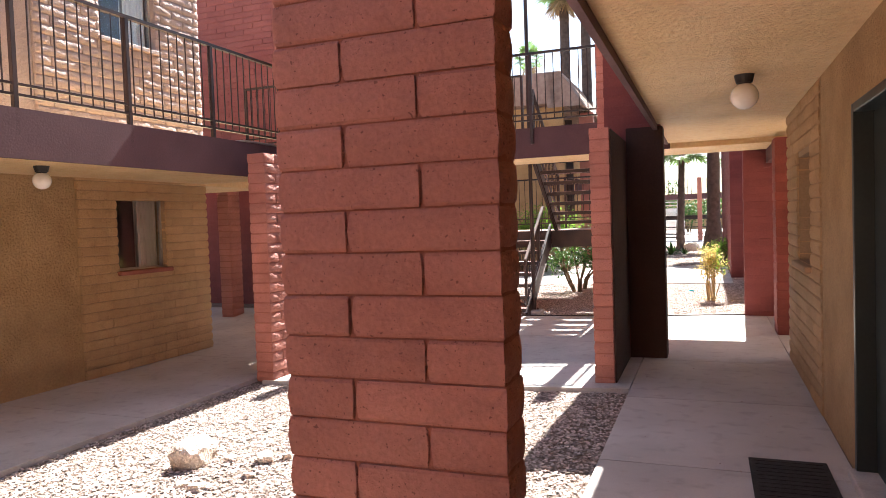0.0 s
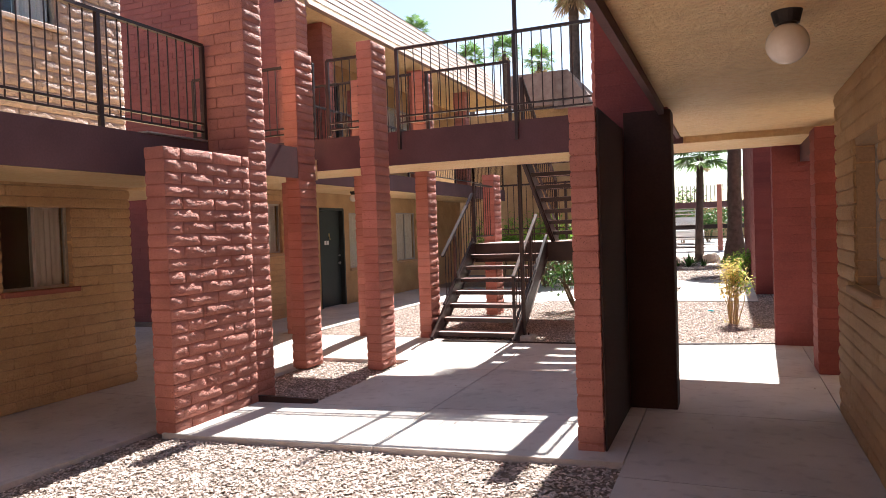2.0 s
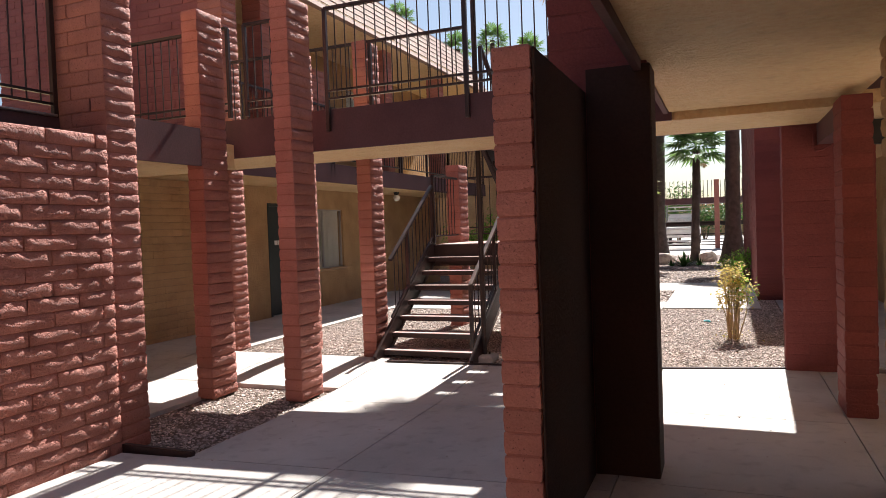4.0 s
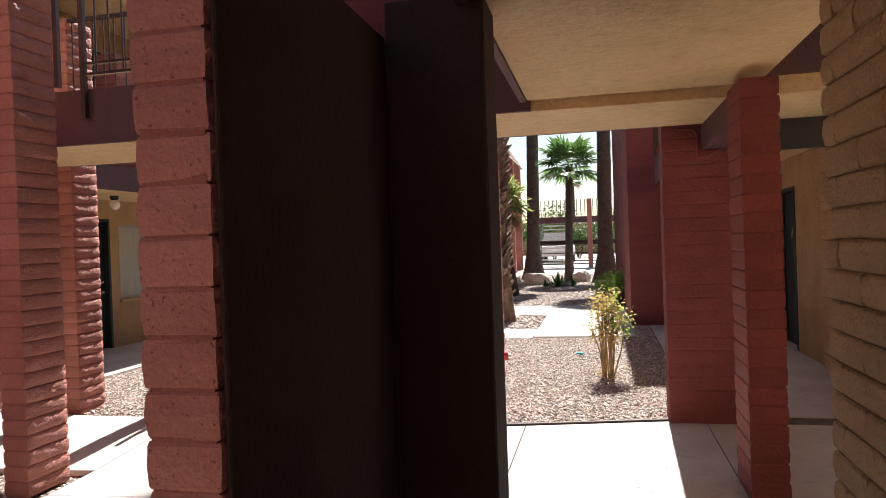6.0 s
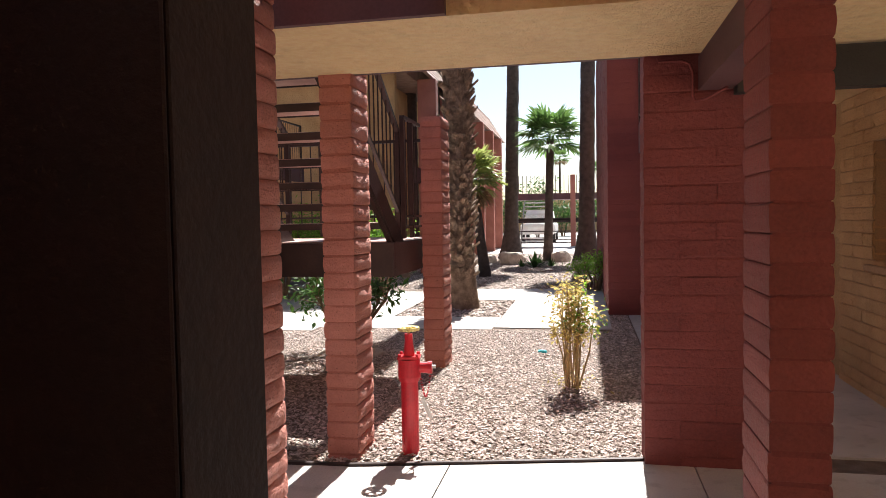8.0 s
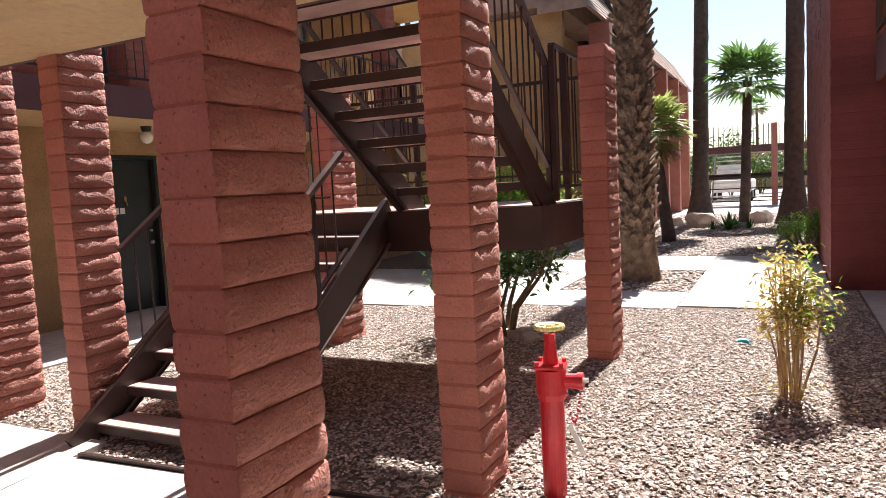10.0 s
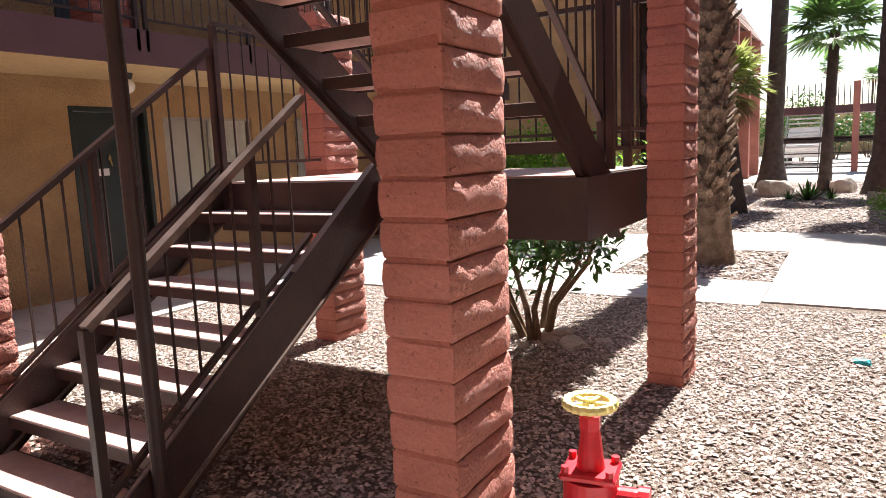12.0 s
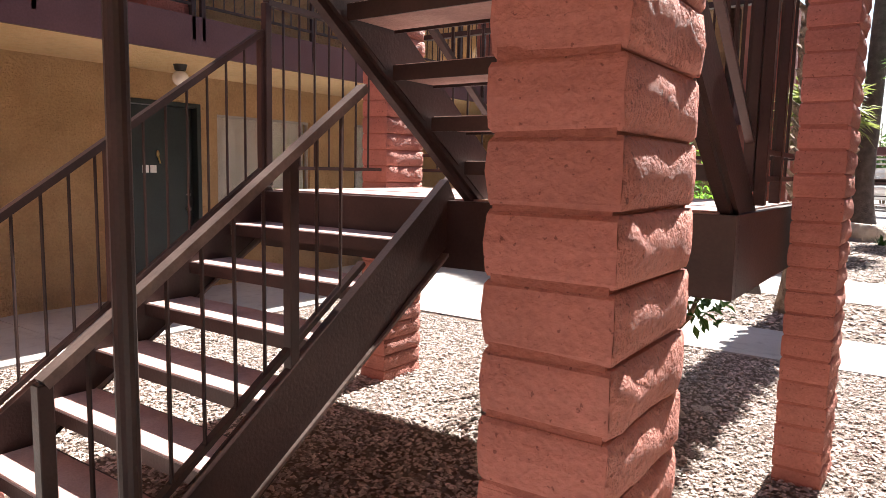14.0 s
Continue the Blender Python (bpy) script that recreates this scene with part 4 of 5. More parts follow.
# ---------------------------------------------------------------- standpipe
def standpipe():
    t = thing("standpipe", "red fire standpipe with a yellow handwheel standing in gravel", "standpipe", (-0.71, 13.2, -0.05), rz=8)
    bm = bmesh.new()
    for z0, z1, r0, r1 in ((0, 0.50, 0.055, 0.055), (0.49, 0.52, 0.062, 0.072), (0.52, 0.63, 0.072, 0.070)):
        rod(bm, (0, 0, z0), (0, 0, z1), r0, 24, r1)
    part("barrel", bm, HYDRANT_RED, t)
    bm = bmesh.new()
    box(bm, -0.07, 0.07, -0.062, 0.062, 0.632, 0.652)
    bevel(bm, 0.006)
    for sx in (-1, 1):
        for sy in (-1, 1):
            rod(bm, (sx * 0.055, sy * 0.046, 0.65), (sx * 0.055, sy * 0.046, 0.668), 0.011, 6)
    part("flange", bm, HYDRANT_RED, t)
    bm = bmesh.new()
    rod(bm, (0, 0, 0.652), (0, 0, 0.76), 0.036, 16, 0.024)
    rod(bm, (0, 0, 0.755), (0, 0, 0.79), 0.028, 6, 0.028)
    part("bonnet", bm, HYDRANT_RED, t)
    bm = bmesh.new()
    rod(bm, (0, 0, 0.78), (0, 0, 0.835), 0.008, 8)
    part("stem", bm, BRASS, t)
    bm = bmesh.new()
    n = 40
    ring = []
    for i in range(n):
        a = 2 * math.pi * i / n
        R = 0.064 + (0.004 if i % 2 else 0.0)
        ring.append([bm.verts.new((math.cos(a) * (R + dr), math.sin(a) * (R + dr), 0.822 + dz)) for dr, dz in ((0, -0.010), (0.004, 0), (0, 0.010), (-0.018, 0.007), (-0.018, -0.007))])
    for i in range(n):
        for k in range(5):
            bm.faces.new((ring[i][k], ring[(i + 1) % n][k], ring[(i + 1) % n][(k + 1) % 5], ring[i][(k + 1) % 5]))
    rod(bm, (0, 0, 0.812), (0, 0, 0.834), 0.016, 10)
    for i in range(5):
        a = 2 * math.pi * i / 5
        bar(bm, (0, 0, 0.820), (math.cos(a) * 0.055, math.sin(a) * 0.055, 0.822), 0.012, 0.009)
    part("handwheel", bm, YELLOW, t, "yellow cast handwheel")
    bm = bmesh.new()
    rod(bm, (0.05, 0, 0.575), (0.125, 0, 0.575), 0.034, 16)
    rod(bm, (0.118, 0, 0.575), (0.145, 0, 0.575), 0.040, 16)
    part("outlet", bm, HYDRANT_RED, t)
    bm = bmesh.new()
    rod(bm, (0.144, 0, 0.58), (0.168, 0, 0.58), 0.012, 6)
    part("outlet_cap_nut", bm, CHROME, t)
    for i in range(22):
        f = i / 21
        p = Vector((0.075 + 0.06 * f, -0.045, 0.53 - 0.13 * math.sin(math.pi * f)))
        bm = bmesh.new()
        bmesh.ops.create_cone(bm, cap_ends=True, segments=6, radius1=0.006, radius2=0.006, depth=0.004, matrix=Matrix.Translation(p) @ pose(0, 0, 0, 90 * (i % 2), 0, 40))
        part("chain_link", bm, HYDRANT_RED, t)
    bm = bmesh.new()
    bar(bm, (0.085, -0.05, 0.385), (0.145, -0.06, 0.255), 0.003, 0.026)
    part("tag", bm, WHITE, t, "weathered white paper tag")


standpipe()


# ---------------------------------------------------------------- stones
def stone(name, label, at, size, seed, material=None):
    rnd = random.Random(seed)
    bm = bmesh.new()
    bmesh.ops.create_icosphere(bm, subdivisions=3, radius=1.0)
    off = Vector((seed * 3.1, seed * 1.7, 0))
    for v in bm.verts:
        n = noise.fractal(v.co * 1.1 + off, 1.0, 2.0, 4)
        c = Vector((max(-0.74, min(0.74, v.co.x)), max(-0.74, min(0.74, v.co.y)), max(-0.7, min(0.7, v.co.z)))) * 1.2
        v.co = c * (1 + 0.28 * n)
        v.co = Vector((v.co.x * size[0], v.co.y * size[1], v.co.z * size[2]))
    ob = finish(name, bm, material or BOULDER)
    ob.matrix_world = pose(at[0], at[1], at[2] + size[2] * 0.6, rnd.uniform(-8, 8), rnd.uniform(-8, 8), rnd.uniform(0, 360))
    return tagged(ob, label, "rock", "loose rocks")


for i, (x, y, sx, sy, sz) in enumerate(((-3.13, 6.2, 0.16, 0.12, 0.11), (-2.88, 6.28, 0.05, 0.04, 0.03), (-2.62, 6.32, 0.07, 0.055, 0.045), (-2.95, 5.5, 0.07, 0.05, 0.035), (-2.64, 5.5, 0.05, 0.045, 0.04),
                                        (-2.75, 5.8, 0.06, 0.05, 0.025), (-2.9, 5.82, 0.045, 0.04, 0.02), (-2.55, 6.05, 0.04, 0.04, 0.02), (-2.5, 6.4, 0.035, 0.03, 0.03))):
    stone("rock", "rough pale desert rock lying on the gravel", (x, y, ground_z(x, y)), (sx, sy, sz), i + 1)
for i, (x, y, s) in enumerate(((-2.05, 16.35, 0.11), (-1.85, 16.2, 0.09), (-2.45, 16.15, 0.07), (-2.2, 16.05, 0.06), (-1.7, 16.4, 0.06))):
    stone("rock", "rounded brown rock at the foot of the shrub", (x, y, -0.06), (s * 1.2, s, s * 0.7), 30 + i)
for i, (x, y, s) in enumerate(((-1.83, 30.4, 0.42), (-2.7, 31.0, 0.3), (-0.4, 31.6, 0.36), (-1.35, 29.6, 0.16), (0.35, 28.2, 0.28), (-0.9, 29.4, 0.14))):
    stone("boulder", "rounded sunlit boulder in the far gravel bed", (x, y, -0.05), (s, s * 0.8, s * 0.65), 50 + i)
stone("plastic_lid", "small teal plastic scrap lying on the gravel", (-0.075, 16.49, -0.01), (0.05, 0.035, 0.02), 71, TEAL)
stone("rock", "pale rock in the shaded bed", (-3.2, 14.2, -0.05), (0.07, 0.05, 0.04), 72)


# ---------------------------------------------------------------- plants
def leaf_cloud(name, parent, material, centres, n, size, seed, spread, droop=0.3, ratio=0.45):
    """Many small folded leaves round given centres, as one mesh."""
    rnd = random.Random(seed)
    verts, faces = [], []
    for _ in range(n):
        c = rnd.choice(centres)
        p = Vector(c) + Vector((rnd.gauss(0, spread), rnd.gauss(0, spread), rnd.gauss(0, spread * 0.8)))
        d = Vector((rnd.uniform(-1, 1), rnd.uniform(-1, 1), rnd.uniform(-droop - 0.5, 0.6))).normalized()
        s = d.cross(Vector((rnd.uniform(-1, 1), rnd.uniform(-1, 1), 1.2))).normalized()
        L = size * rnd.uniform(0.6, 1.3)
        W = L * ratio
        nrm = s.cross(d) * (W * 0.25)
        b = len(verts)
        verts += [p, p + d * L * 0.5 + s * W / 2 + nrm, p + d * L, p + d * L * 0.5 - s * W / 2 + nrm]
        faces += [(b, b + 1, b + 2), (b, b + 2, b + 3)]
    return raw(name, [tuple(v) for v in verts], faces, material, parent)


def stem_path(bm, pts, r0, r1, seg=6):
    n = len(pts) - 1
    for i in range(n):
        rod(bm, pts[i], pts[i + 1], r0 + (r1 - r0) * i / n, seg, r0 + (r1 - r0) * (i + 1) / n)


def cane_bush(at, height, seed):
    rnd = random.Random(seed)
    t = thing("cane_shrub", "thin cane shrub with yellowing leaves at the tips", "shrub", at)
    tips = []
    for i in range(17):
        a, l = rnd.uniform(0, 6.28), rnd.uniform(0.05, 0.21)
        h = height * rnd.uniform(0.55, 0.95)
        b = Vector((math.cos(a) * 0.05, math.sin(a) * 0.05, 0))
        e = Vector((math.cos(a) * l, math.sin(a) * l, h))
        mid = (b + e) / 2 + Vector((rnd.uniform(-0.03, 0.03), rnd.uniform(-0.03, 0.03), 0))
        bm = bmesh.new()
        stem_path(bm, [b, mid, e], 0.010, 0.004, 5)
        part("cane", bm, CANE, t)
        tips += [e, e * 0.9, mid * 0.4 + e * 0.6, mid * 0.75 + e * 0.25]
    leaf_cloud("foliage", t, LEAF_YELLOW, [p for p in tips if p.z > height * 0.45], 1150, 0.048, seed + 1, 0.055)
    leaf_cloud("green_foliage", t, LEAF_BRIGHT, [p for p in tips if p.x > 0.05 and p.z > height * 0.5], 190, 0.05, seed + 2, 0.06)
    leaf_cloud("litter", t, LEAF_YELLOW, [(0, 0, 0.03)], 120, 0.04, seed + 3, 0.10)
    return t


cane_bush((0.27, 15.0, -0.03), 1.0, 5)


def woody_shrub(at, height, seed, label, material, n=700, spread=0.10, leaf=0.075, zmin=0.55, width=0.5):
    rnd = random.Random(seed)
    t = thing("shrub", label, "shrub", at)
    tips = []
    for i in range(8):
        a = i * 0.785 + rnd.uniform(-0.3, 0.3)
        b = Vector((math.cos(a) * 0.09, math.sin(a) * 0.06, 0))
        e = Vector((math.cos(a) * width * rnd.uniform(0.5, 1.0), math.sin(a) * width * rnd.uniform(0.4, 0.9), height * rnd.uniform(0.7, 1.0)))
        m1 = b * 0.7 + e * 0.3 + Vector((rnd.uniform(-0.05, 0.05), rnd.uniform(-0.05, 0.05), 0.03))
        m2 = b * 0.35 + e * 0.65 + Vector((rnd.uniform(-0.05, 0.05), rnd.uniform(-0.05, 0.05), 0))
        bm = bmesh.new()
        stem_path(bm, [b, m1, m2, e], 0.032, 0.007, 7)
        for j in range(3):
            f = rnd.uniform(-0.2, 0.2), rnd.uniform(-0.2, 0.2), rnd.uniform(0.05, 0.22)
            q = m2 + Vector(f)
            rod(bm, m2, q, 0.008, 5, 0.003)
            tips.append(q)
        part("stem", bm, BARK, t)
        tips += [e, m2 * 0.4 + e * 0.6]
    leaf_cloud("foliage", t, material, [p for p in tips if p.z > height * zmin], n, leaf, seed + 5, spread)
    return t


woody_shrub((-2.2, 16.32, -0.05), 1.05, 8, "dark green shrub with bare twisting stems behind the landing", LEAF, 900, 0.12, 0.09, 0.5, 0.55)
woody_shrub((0.55, 22.8, -0.05), 0.75, 9, "low round yellow-green shrub by the maroon wall", LEAF_BRIGHT, 1500, 0.10, 0.06, 0.3, 0.35)
for i, x in enumerate((-5.4, -4.7, -4.1, -3.5)):
    woody_shrub((x, 21.4 + 0.2 * (i % 2), -0.05), 1.75, 20 + i, "bright sunlit green shrub behind the stair", LEAF_BRIGHT, 1600, 0.16, 0.09, 0.3, 0.5)


def fan_frond(verts, faces, rnd, base, az, el, stalk, size):
    """A pleated fan leaf at the end of a stalk; each finger is folded and drooping."""
    d = Vector((math.cos(az) * math.cos(el), math.sin(az) * math.cos(el), math.sin(el)))
    side = d.cross(Vector((0, 0, 1)))
    side = side.normalized() if side.length > 0.01 else Vector((1, 0, 0))
    up = side.cross(d)
    hub = Vector(base) + d * stalk
    b = len(verts)
    w = side * 0.012
    verts += [tuple(Vector(base) - w), tuple(Vector(base) + w), tuple(hub + w * 0.6), tuple(hub - w * 0.6)]
    faces.append((b, b + 1, b + 2, b + 3))
    n = 15
    for i in range(n):
        a = (i / (n - 1) - 0.5) * 3.9
        f = d * math.cos(a) + side * math.sin(a)
        L = size * (1.0 - 0.28 * abs(a) / 1.95) * rnd.uniform(0.85, 1.1)
        g = side * math.cos(a) - d * math.sin(a)
        mid = hub + f * L * 0.6 + up * rnd.uniform(-0.02, 0.02)
        tip = hub + f * L - Vector((0, 0, 1)) * L * rnd.uniform(0.05, 0.3)
        wd = g * (L * 0.075)
        b = len(verts)
        verts += [tuple(hub), tuple(mid + wd), tuple(tip), tuple(mid - wd)]
        faces.append((b, b + 1, b + 2, b + 3))


def palm(label, at, height, r0, r1, crown, fronds, seed, skirt=0, boots=0, flare=1.3, bark=None, lean=(0, 0), leaf=None):
    rnd = random.Random(seed)
    t = thing("palm_tree", label, "palm tree", at)
    bark = bark or SLIM_BARK
    rings, seg = 26, 18
    verts, faces = [], []
    for k in range(rings + 1):
        f = k / rings
        r = (r0 + (r1 - r0) * f) * (1 + (flare - 1) * max(0, 1 - f * height / 1.3) ** 1.5)
        for i in range(seg):
            a = 6.2832 * i / seg
            rr = r * (1 + 0.04 * math.sin(k * 9.1 + i * 2.3) + rnd.uniform(-0.02, 0.02))
            verts.append((math.cos(a) * rr + lean[0] * f, math.sin(a) * rr + lean[1] * f, height * f))
    for k in range(rings):
        for i in range(seg):
            faces.append((k * seg + i, k * seg + (i + 1) % seg, (k + 1) * seg + (i + 1) % seg, (k + 1) * seg + i))
    raw("trunk", verts, faces, bark, t, True)
    if boots:
        verts, faces = [], []
        z, k = 0.55, 0
        while z < min(height, 7.5):
            n = 9
            for i in range(n):
                a = 6.2832 * (i + 0.5 * (k % 2)) / n + rnd.uniform(-0.12, 0.12)
                f = z / height
                r = r0 + (r1 - r0) * f
                o, s = Vector((math.cos(a), math.sin(a), 0)), Vector((-math.sin(a), math.cos(a), 0))
                w, L, out = 0.085 * rnd.uniform(0.8, 1.2), 0.15 * rnd.uniform(0.7, 1.35), 0.10 * rnd.uniform(0.6, 1.7)
                c = o * (r - 0.02) + Vector((0, 0, z + rnd.uniform(-0.03, 0.03)))
                tip = c + o * out + Vector((0, 0, L))
                b = len(verts)
                verts += [tuple(c - s * w - o * 0.01), tuple(c + s * w - o * 0.01), tuple(c + o * 0.05), tuple(tip - s * w * 0.55), tuple(tip + s * w * 0.55), tuple(tip + o * 0.015 + Vector((0, 0, -0.03)))]
                faces += [(b, b + 2, b + 5, b + 3), (b + 2, b + 1, b + 4, b + 5), (b + 3, b + 5, b + 4), (b, b + 3, b + 4, b + 1)]
            z += 0.105
            k += 1
        tagged(raw("bark_layer", verts, faces, PALM_BARK, t), "ragged woven leaf bases", "", "", "stuff")
    if fronds:
        top = Vector((lean[0], lean[1], height))
        verts, faces = [], []
        for i in range(fronds):
            az, el = i * 2.4 + rnd.uniform(-0.3, 0.3), -0.55 + 1.8 * (i + 0.5) / fronds
            fan_frond(verts, faces, rnd, top + Vector((0, 0, rnd.uniform(-0.1, 0.15))), az, el, crown * 0.48, crown * 0.55)
        raw("crown", verts, faces, leaf or FROND, t)
        if skirt:
            verts, faces = [], []
            for i in range(skirt):
                fan_frond(verts, faces, rnd, top - Vector((0, 0, rnd.uniform(0.0, 0.25))), rnd.uniform(0, 6.283), rnd.uniform(-1.35, -0.5), crown * 0.4, crown * 0.5)
            raw("dead_skirt", verts, faces, DRY_FROND, t)
    return t


palm("thick palm trunk clad in ragged brown leaf bases", (-1.63, 20.15, -0.05), 10.8, 0.185, 0.2, 1.1, 26, 1, 8, 1, 1.75, PALM_BARK)
palm("tall slender grey palm trunk with a swollen foot", (-2.2, 33.5, -0.05), 9.2, 0.25, 0.19, 1.3, 30, 2, 8, 0, 1.9, lean=(0.2, 0))
palm("tall slender dark palm trunk by the maroon wall", (0.42, 30.9, -0.05), 8.6, 0.25, 0.2, 1.3, 30, 3, 8, 0, 1.9, lean=(0.12, 0))
palm("small fan palm with an open green crown", (-0.82, 31.9, -0.05), 4.05, 0.14, 0.12, 1.3, 44, 4, 0, 0, 1.3, lean=(0.12, 0))
palm("short fan palm with drooping fronds, coloured yellowish for the sun behind them", (-2.05, 26.0, -0.05), 2.5, 0.12, 0.10, 0.95, 44, 5, 14, 0, 1.3, lean=(-0.28, 0), leaf=FROND_BACKLIT)
palm("tall grey palm trunk beyond the roof", (-4.96, 30.2, -0.05), 10.5, 0.22, 0.18, 1.3, 30, 6, 8, 0, 1.4)
palm("tall grey palm trunk beyond the roof", (-4.16, 30.4, -0.05), 11.0, 0.22, 0.18, 1.3, 30, 7, 8, 0, 1.4)
for i, (x, y, h) in enumerate(((-15.9, 40.0, 12.9), (-10.7, 40.0, 11.1), (-12.6, 40.0, 10.9), (-8.8, 40.0, 10.3), (-2.6, 95.0, 8.6), (1.5, 120.0, 9.0))):
    palm("distant fan palm above the rooftops", (x, y, -0.05), h, 0.16, 0.12, 1.0 if y < 60 else 1.5, 26, 40 + i, 4, 0, 1.2)


def agave(at, s, seed):
    rnd = random.Random(seed)
    t = thing("agave", "small dark spiky agave among boulders", "agave", at, "agaves")
    verts, faces = [], []
    for i in range(26):
        az, el = rnd.uniform(0, 6.28), rnd.uniform(0.3, 1.5)
        d = Vector((math.cos(az) * math.cos(el), math.sin(az) * math.cos(el), math.sin(el)))
        w = d.cross(Vector((0, 0, 1))).normalized() * s * 0.06
        b = len(verts)
        verts += [tuple(-w), tuple(w), tuple(d * s * 0.5 + w * 1.2), tuple(d * s), tuple(d * s * 0.5 - w * 1.2)]
        faces.append((b, b + 1, b + 2, b + 3, b + 4))
    raw("leaves", verts, faces, LEAF, t)


for i, (x, y, s) in enumerate(((-1.05, 29.1, 0.55), (-1.45, 29.3, 0.3), (-0.6, 29.5, 0.32), (-1.0, 30.0, 0.35))):
    agave((x, y, -0.05), s, 80 + i)


# ---------------------------------------------------------------- far end of the court
def far_gallery():
    t = thing("gallery", "brown steel gallery with stair at the end of the court", "gallery", (0, 43.0, -0.05))
    bm = bmesh.new()
    box(bm, -3.2, 6.0, 0, 1.5, 2.32, 2.62)
    part("deck", bm, FASCIA, t)
    for x in (-3.1, -0.18, 3.0):
        bm = bmesh.new()
        box(bm, x - 0.12, x + 0.12, -0.05, 0.2, 0, 3.5)
        bevel(bm, 0.01)
        part("post", bm, RED, t)
    for z in (1.2, 1.32, 0.75, 0.35, 0.2):
        bm = bmesh.new()
        box(bm, -3.0, 2.9, 0.08, 0.13, z, z + (0.22 if z == 1.2 else 0.05))
        part("rail", bm, BROWN, t)
    for i in range(28):
        bm = bmesh.new()
        rod(bm, (-3.0 + i * 0.2, 0.1, 2.62), (-3.0 + i * 0.2, 0.1, 3.5), 0.015, 5)
        part("baluster", bm, BROWN, t)
    for k in range(11):
        bm = bmesh.new()
        box(bm, -2.7, -1.5, 0.5 + k * 0.22, 0.76 + k * 0.22, 0.2 + k * 0.2, 0.26 + k * 0.2)
        part("tread", bm, WHITE, t)
    bm = bmesh.new()
    bar(bm, (-2.75, 0.4, 0.1), (-2.75, 3.0, 2.5), 0.05, 0.22)
    bar(bm, (-1.45, 0.4, 0.1), (-1.45, 3.0, 2.5), 0.05, 0.22)
    part("stringer", bm, BROWN, t)


far_gallery()


def parked_truck():
    t = thing("parked_truck", "white pickup parked behind the far gallery", "truck", (-2.2, 50.0, 0))
    bm = bmesh.new()
    box(bm, -0.95, 0.95, -2.4, 2.6, 0.45, 1.05)
    bevel(bm, 0.06, 2)
    part("body", bm, WHITE, t)
    bm = bmesh.new()
    vs = box(bm, -0.88, 0.88, -0.9, 1.1, 1.05, 1.8)
    for v in vs:
        if v.co.z > 1.5:
            v.co.x *= 0.85
            v.co.y *= 0.75
    bevel(bm, 0.05, 2)
    part("cab", bm, WHITE, t)
    bm = bmesh.new()
    box(bm, -0.72, 0.72, -0.87, -0.80, 1.2, 1.62)
    part("windscreen", bm, GLASS, t)
    for x in (-0.85, 0.85):
        for y in (-1.6, 1.7):
            w = bmesh.new()
            rod(w, (x - 0.1, y, 0.36), (x + 0.1, y, 0.36), 0.37, 20)
            wh = part("wheel", w, MAT_RUBBER, t)
            w = bmesh.new()
            rod(w, (x - 0.11, y, 0.36), (x + 0.11, y, 0.36), 0.2, 14)
            part("rim", w, CHROME, wh)
    for x in (-0.7, 0.7):
        w = bmesh.new()
        box(w, x - 0.14, x + 0.14, -2.43, -2.38, 0.75, 0.92)
        part("headlight", w, GLOBE, t)


parked_truck()
slab("wall_far_north", -60, 60, 72, 72.4, -0.05, 3.0, STUCCO, "tan boundary wall at the back of the car park", "wall")
for i in range(12):
    woody_shrub((-8 + i * 1.7, 58 + (i % 3) * 2, -0.05), 2.4 + (i % 4) * 0.5, 130 + i, "dusty green hedge shrub at the car park", LEAF, 700, 0.5, 0.3, 0.2, 1.1)
slab("pavement_car_park", -30, 30, 36.5, 71, -0.05, -0.01, CONCRETE, "sun-bleached paving of the car park", "pavement")

# ---------------------------------------------------------------- edging and gravel
bm = bmesh.new()
for xa, xb in ((-3.4, -1.0), (-1.0, 0.72)):
    bar(bm, (xa, bed_edge(xa + 0.001) + 0.016, -0.04), (xb, bed_edge(xb) + 0.016, -0.04), 0.025, 0.11)
tagged(finish("edging_north", bm, BROWN), "dark steel edging strip along the gravel bed", "edging", "", "structure")
slab("edging_bed", -4.6, -3.42, 9.62, 9.66, -0.2, -0.06, BROWN, "dark steel edging strip round the small gravel bed", "edging", b=0.002)


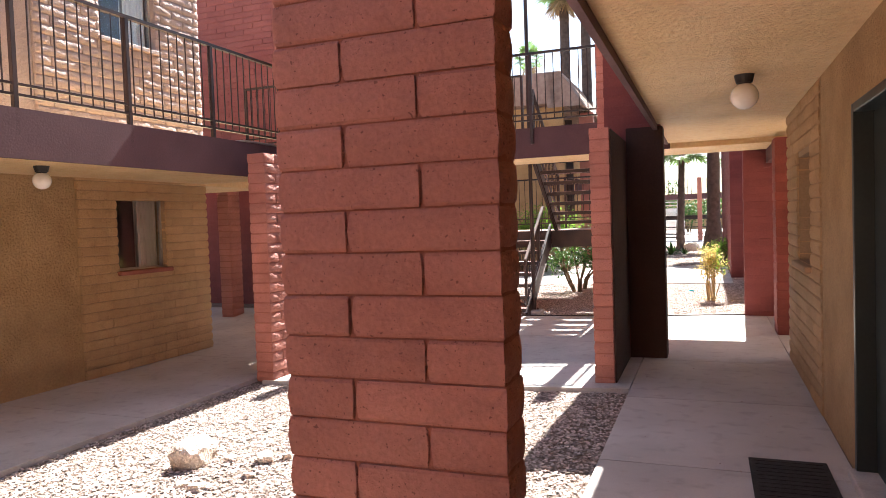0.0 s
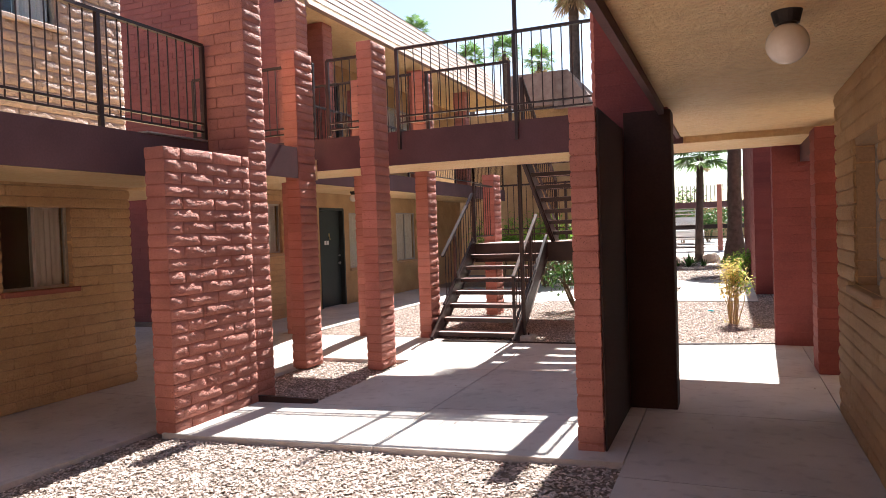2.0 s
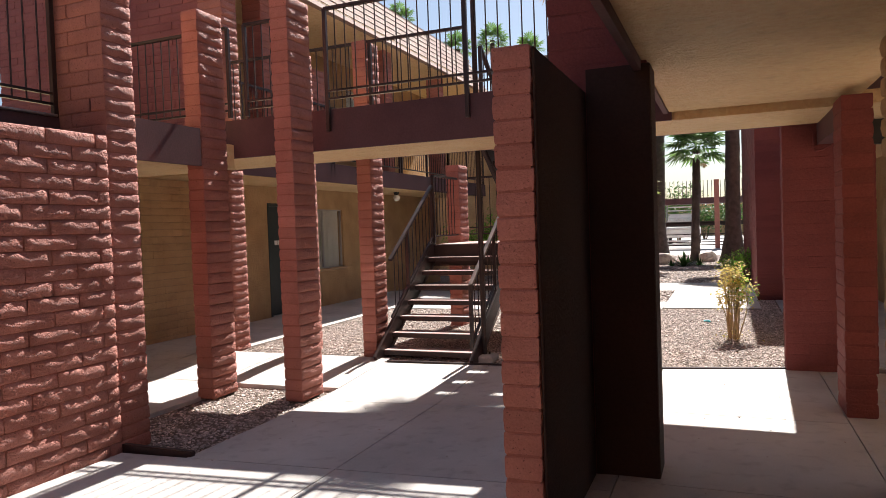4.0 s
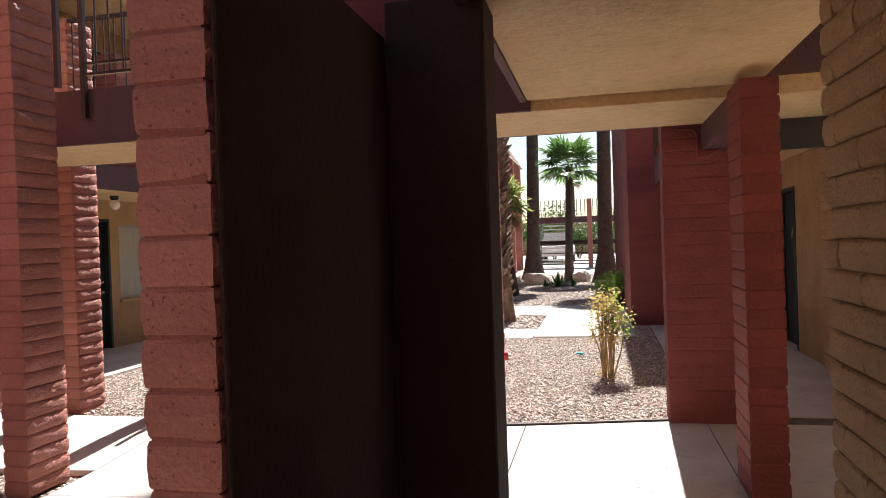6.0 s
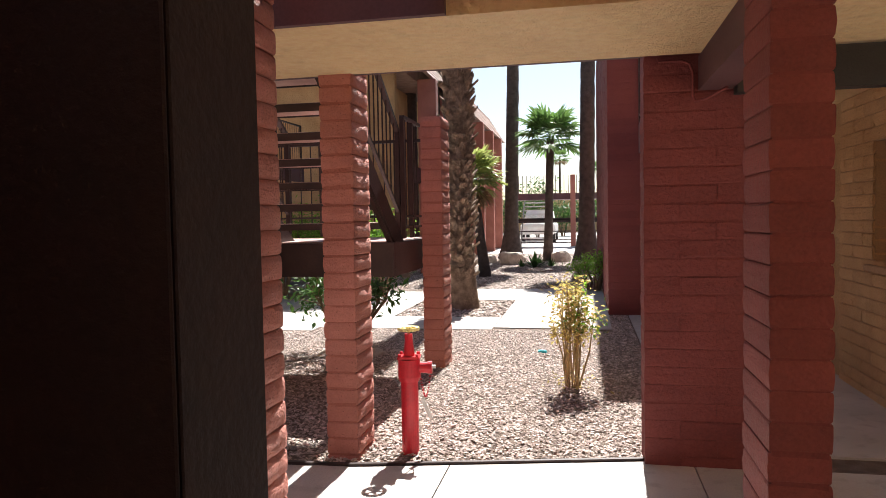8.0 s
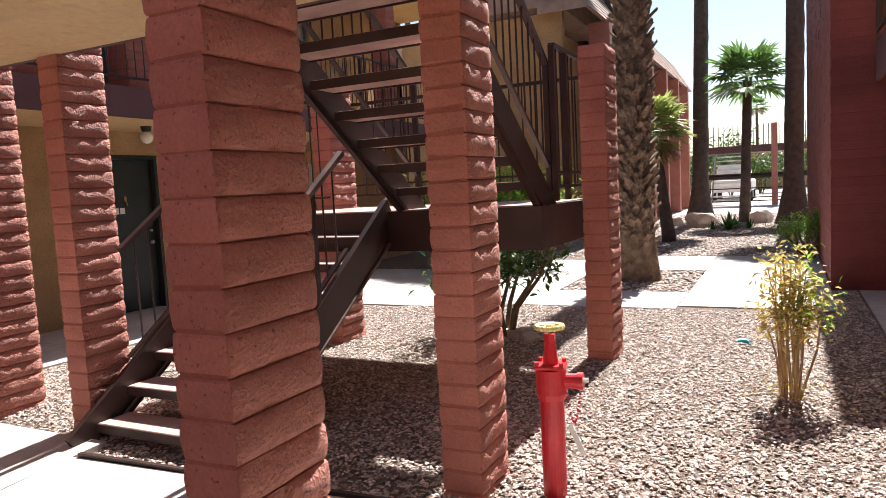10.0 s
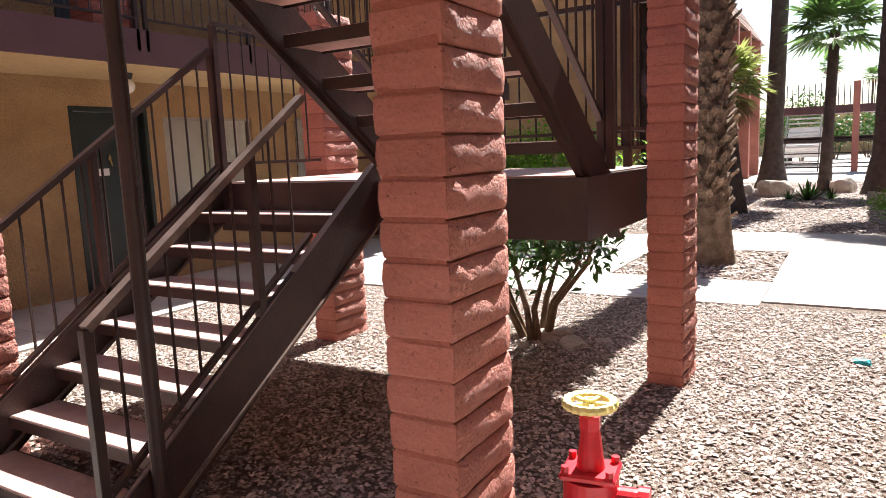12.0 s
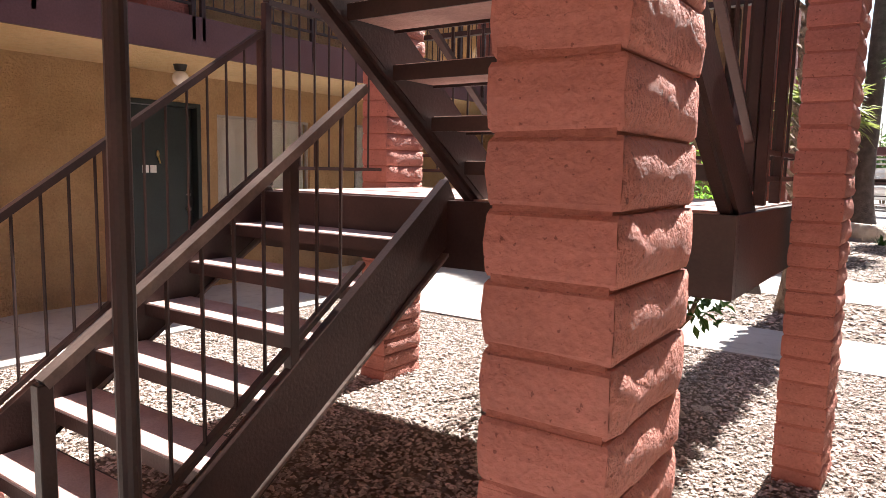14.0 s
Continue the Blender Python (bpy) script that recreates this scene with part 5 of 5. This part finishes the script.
def gravel(name, label, rects, density, lo, hi, seed):
    rs = np.random.RandomState(seed)
    base = np.array([(1, 0, 0), (0.2, 0.95, 0.1), (-0.95, 0.2, 0), (-0.1, -1, 0.1), (0.1, 0.1, 0.62), (0, 0, -0.6)])
    tri = np.array([(0, 1, 4), (1, 2, 4), (2, 3, 4), (3, 0, 4), (1, 0, 5), (2, 1, 5), (3, 2, 5), (0, 3, 5)])
    P = []
    for x0, x1, y0, y1 in rects:
        n = int((x1 - x0) * (y1 - y0) * density)
        P.append(np.stack([rs.uniform(x0, x1, n), rs.uniform(y0, y1, n)], 1))
    P = np.concatenate(P)
    P = P[[not (bed_edge(x) - 0.7 < y < bed_edge(x) + 0.02 and -3.5 < x < 1.0 and y > 12.3) for x, y in P]]
    n = len(P)
    z = np.array([ground_z(x, y) for x, y in P])
    s = rs.uniform(lo, hi, (n, 1, 1)) * rs.uniform(0.7, 1.3, (n, 1, 3)) * np.array([1, 0.8, 0.6])
    V = (base[None] + rs.uniform(-0.22, 0.22, (n, 6, 3))) * s
    a = rs.uniform(0, 6.283, n)
    b = rs.uniform(-0.5, 0.5, n)
    c, d = np.cos(b)[:, None], np.sin(b)[:, None]
    V = np.stack([V[:, :, 0] * c - V[:, :, 2] * d, V[:, :, 1], V[:, :, 0] * d + V[:, :, 2] * c], 2)
    c, d = np.cos(a)[:, None], np.sin(a)[:, None]
    V = np.stack([V[:, :, 0] * c - V[:, :, 1] * d, V[:, :, 0] * d + V[:, :, 1] * c, V[:, :, 2]], 2)
    V[:, :, 0] += P[:, :1]
    V[:, :, 1] += P[:, 1:]
    V[:, :, 2] += (z + rs.uniform(0.0, 0.012, n))[:, None]
    F = (tri[None] + np.arange(n)[:, None, None] * 6).reshape(-1, 3)
    me = bpy.data.meshes.new(name)
    me.from_pydata(V.reshape(-1, 3).tolist(), [], F.tolist())
    me.materials.append(STONE)
    return tagged(new(name, me), label, "gravel", "", "stuff")


gravel("gravel_court", "loose pale crushed gravel in the near court", [(-4.33, -0.42, 3.6, 8.46)], 2300, 0.009, 0.020, 1)
gravel("gravel_bed", "loose pinkish crushed gravel of the planting bed", [(-5.7, -4.0, 13.0, 17.5), (-4.0, -3.2, 12.7, 17.6), (-3.2, 0.98, 12.7, 17.9), (0.72, 0.98, 17.9, 19.4)], 2500, 0.0085, 0.0185, 2)
gravel("gravel_small_beds", "loose gravel in the small beds", [(-4.72, -3.47, 9.68, 11.72), (-0.95, -0.74, 9.62, 11.2), (-0.55, -0.42, 8.5, 9.85)], 1400, 0.011, 0.022, 3)
gravel("gravel_far", "loose gravel of the far bed", [(-2.45, -0.82, 19.0, 21.1), (-6.0, 0.7, 23.0, 36.0)], 320, 0.02, 0.042, 4)
gravel("path_debris", "scattered grit and small stones on the concrete", [(-4.1, -0.45, 8.5, 12.9), (-0.4, 0.95, 4.0, 13.0)], 5, 0.005, 0.011, 5).location.z = 0.045
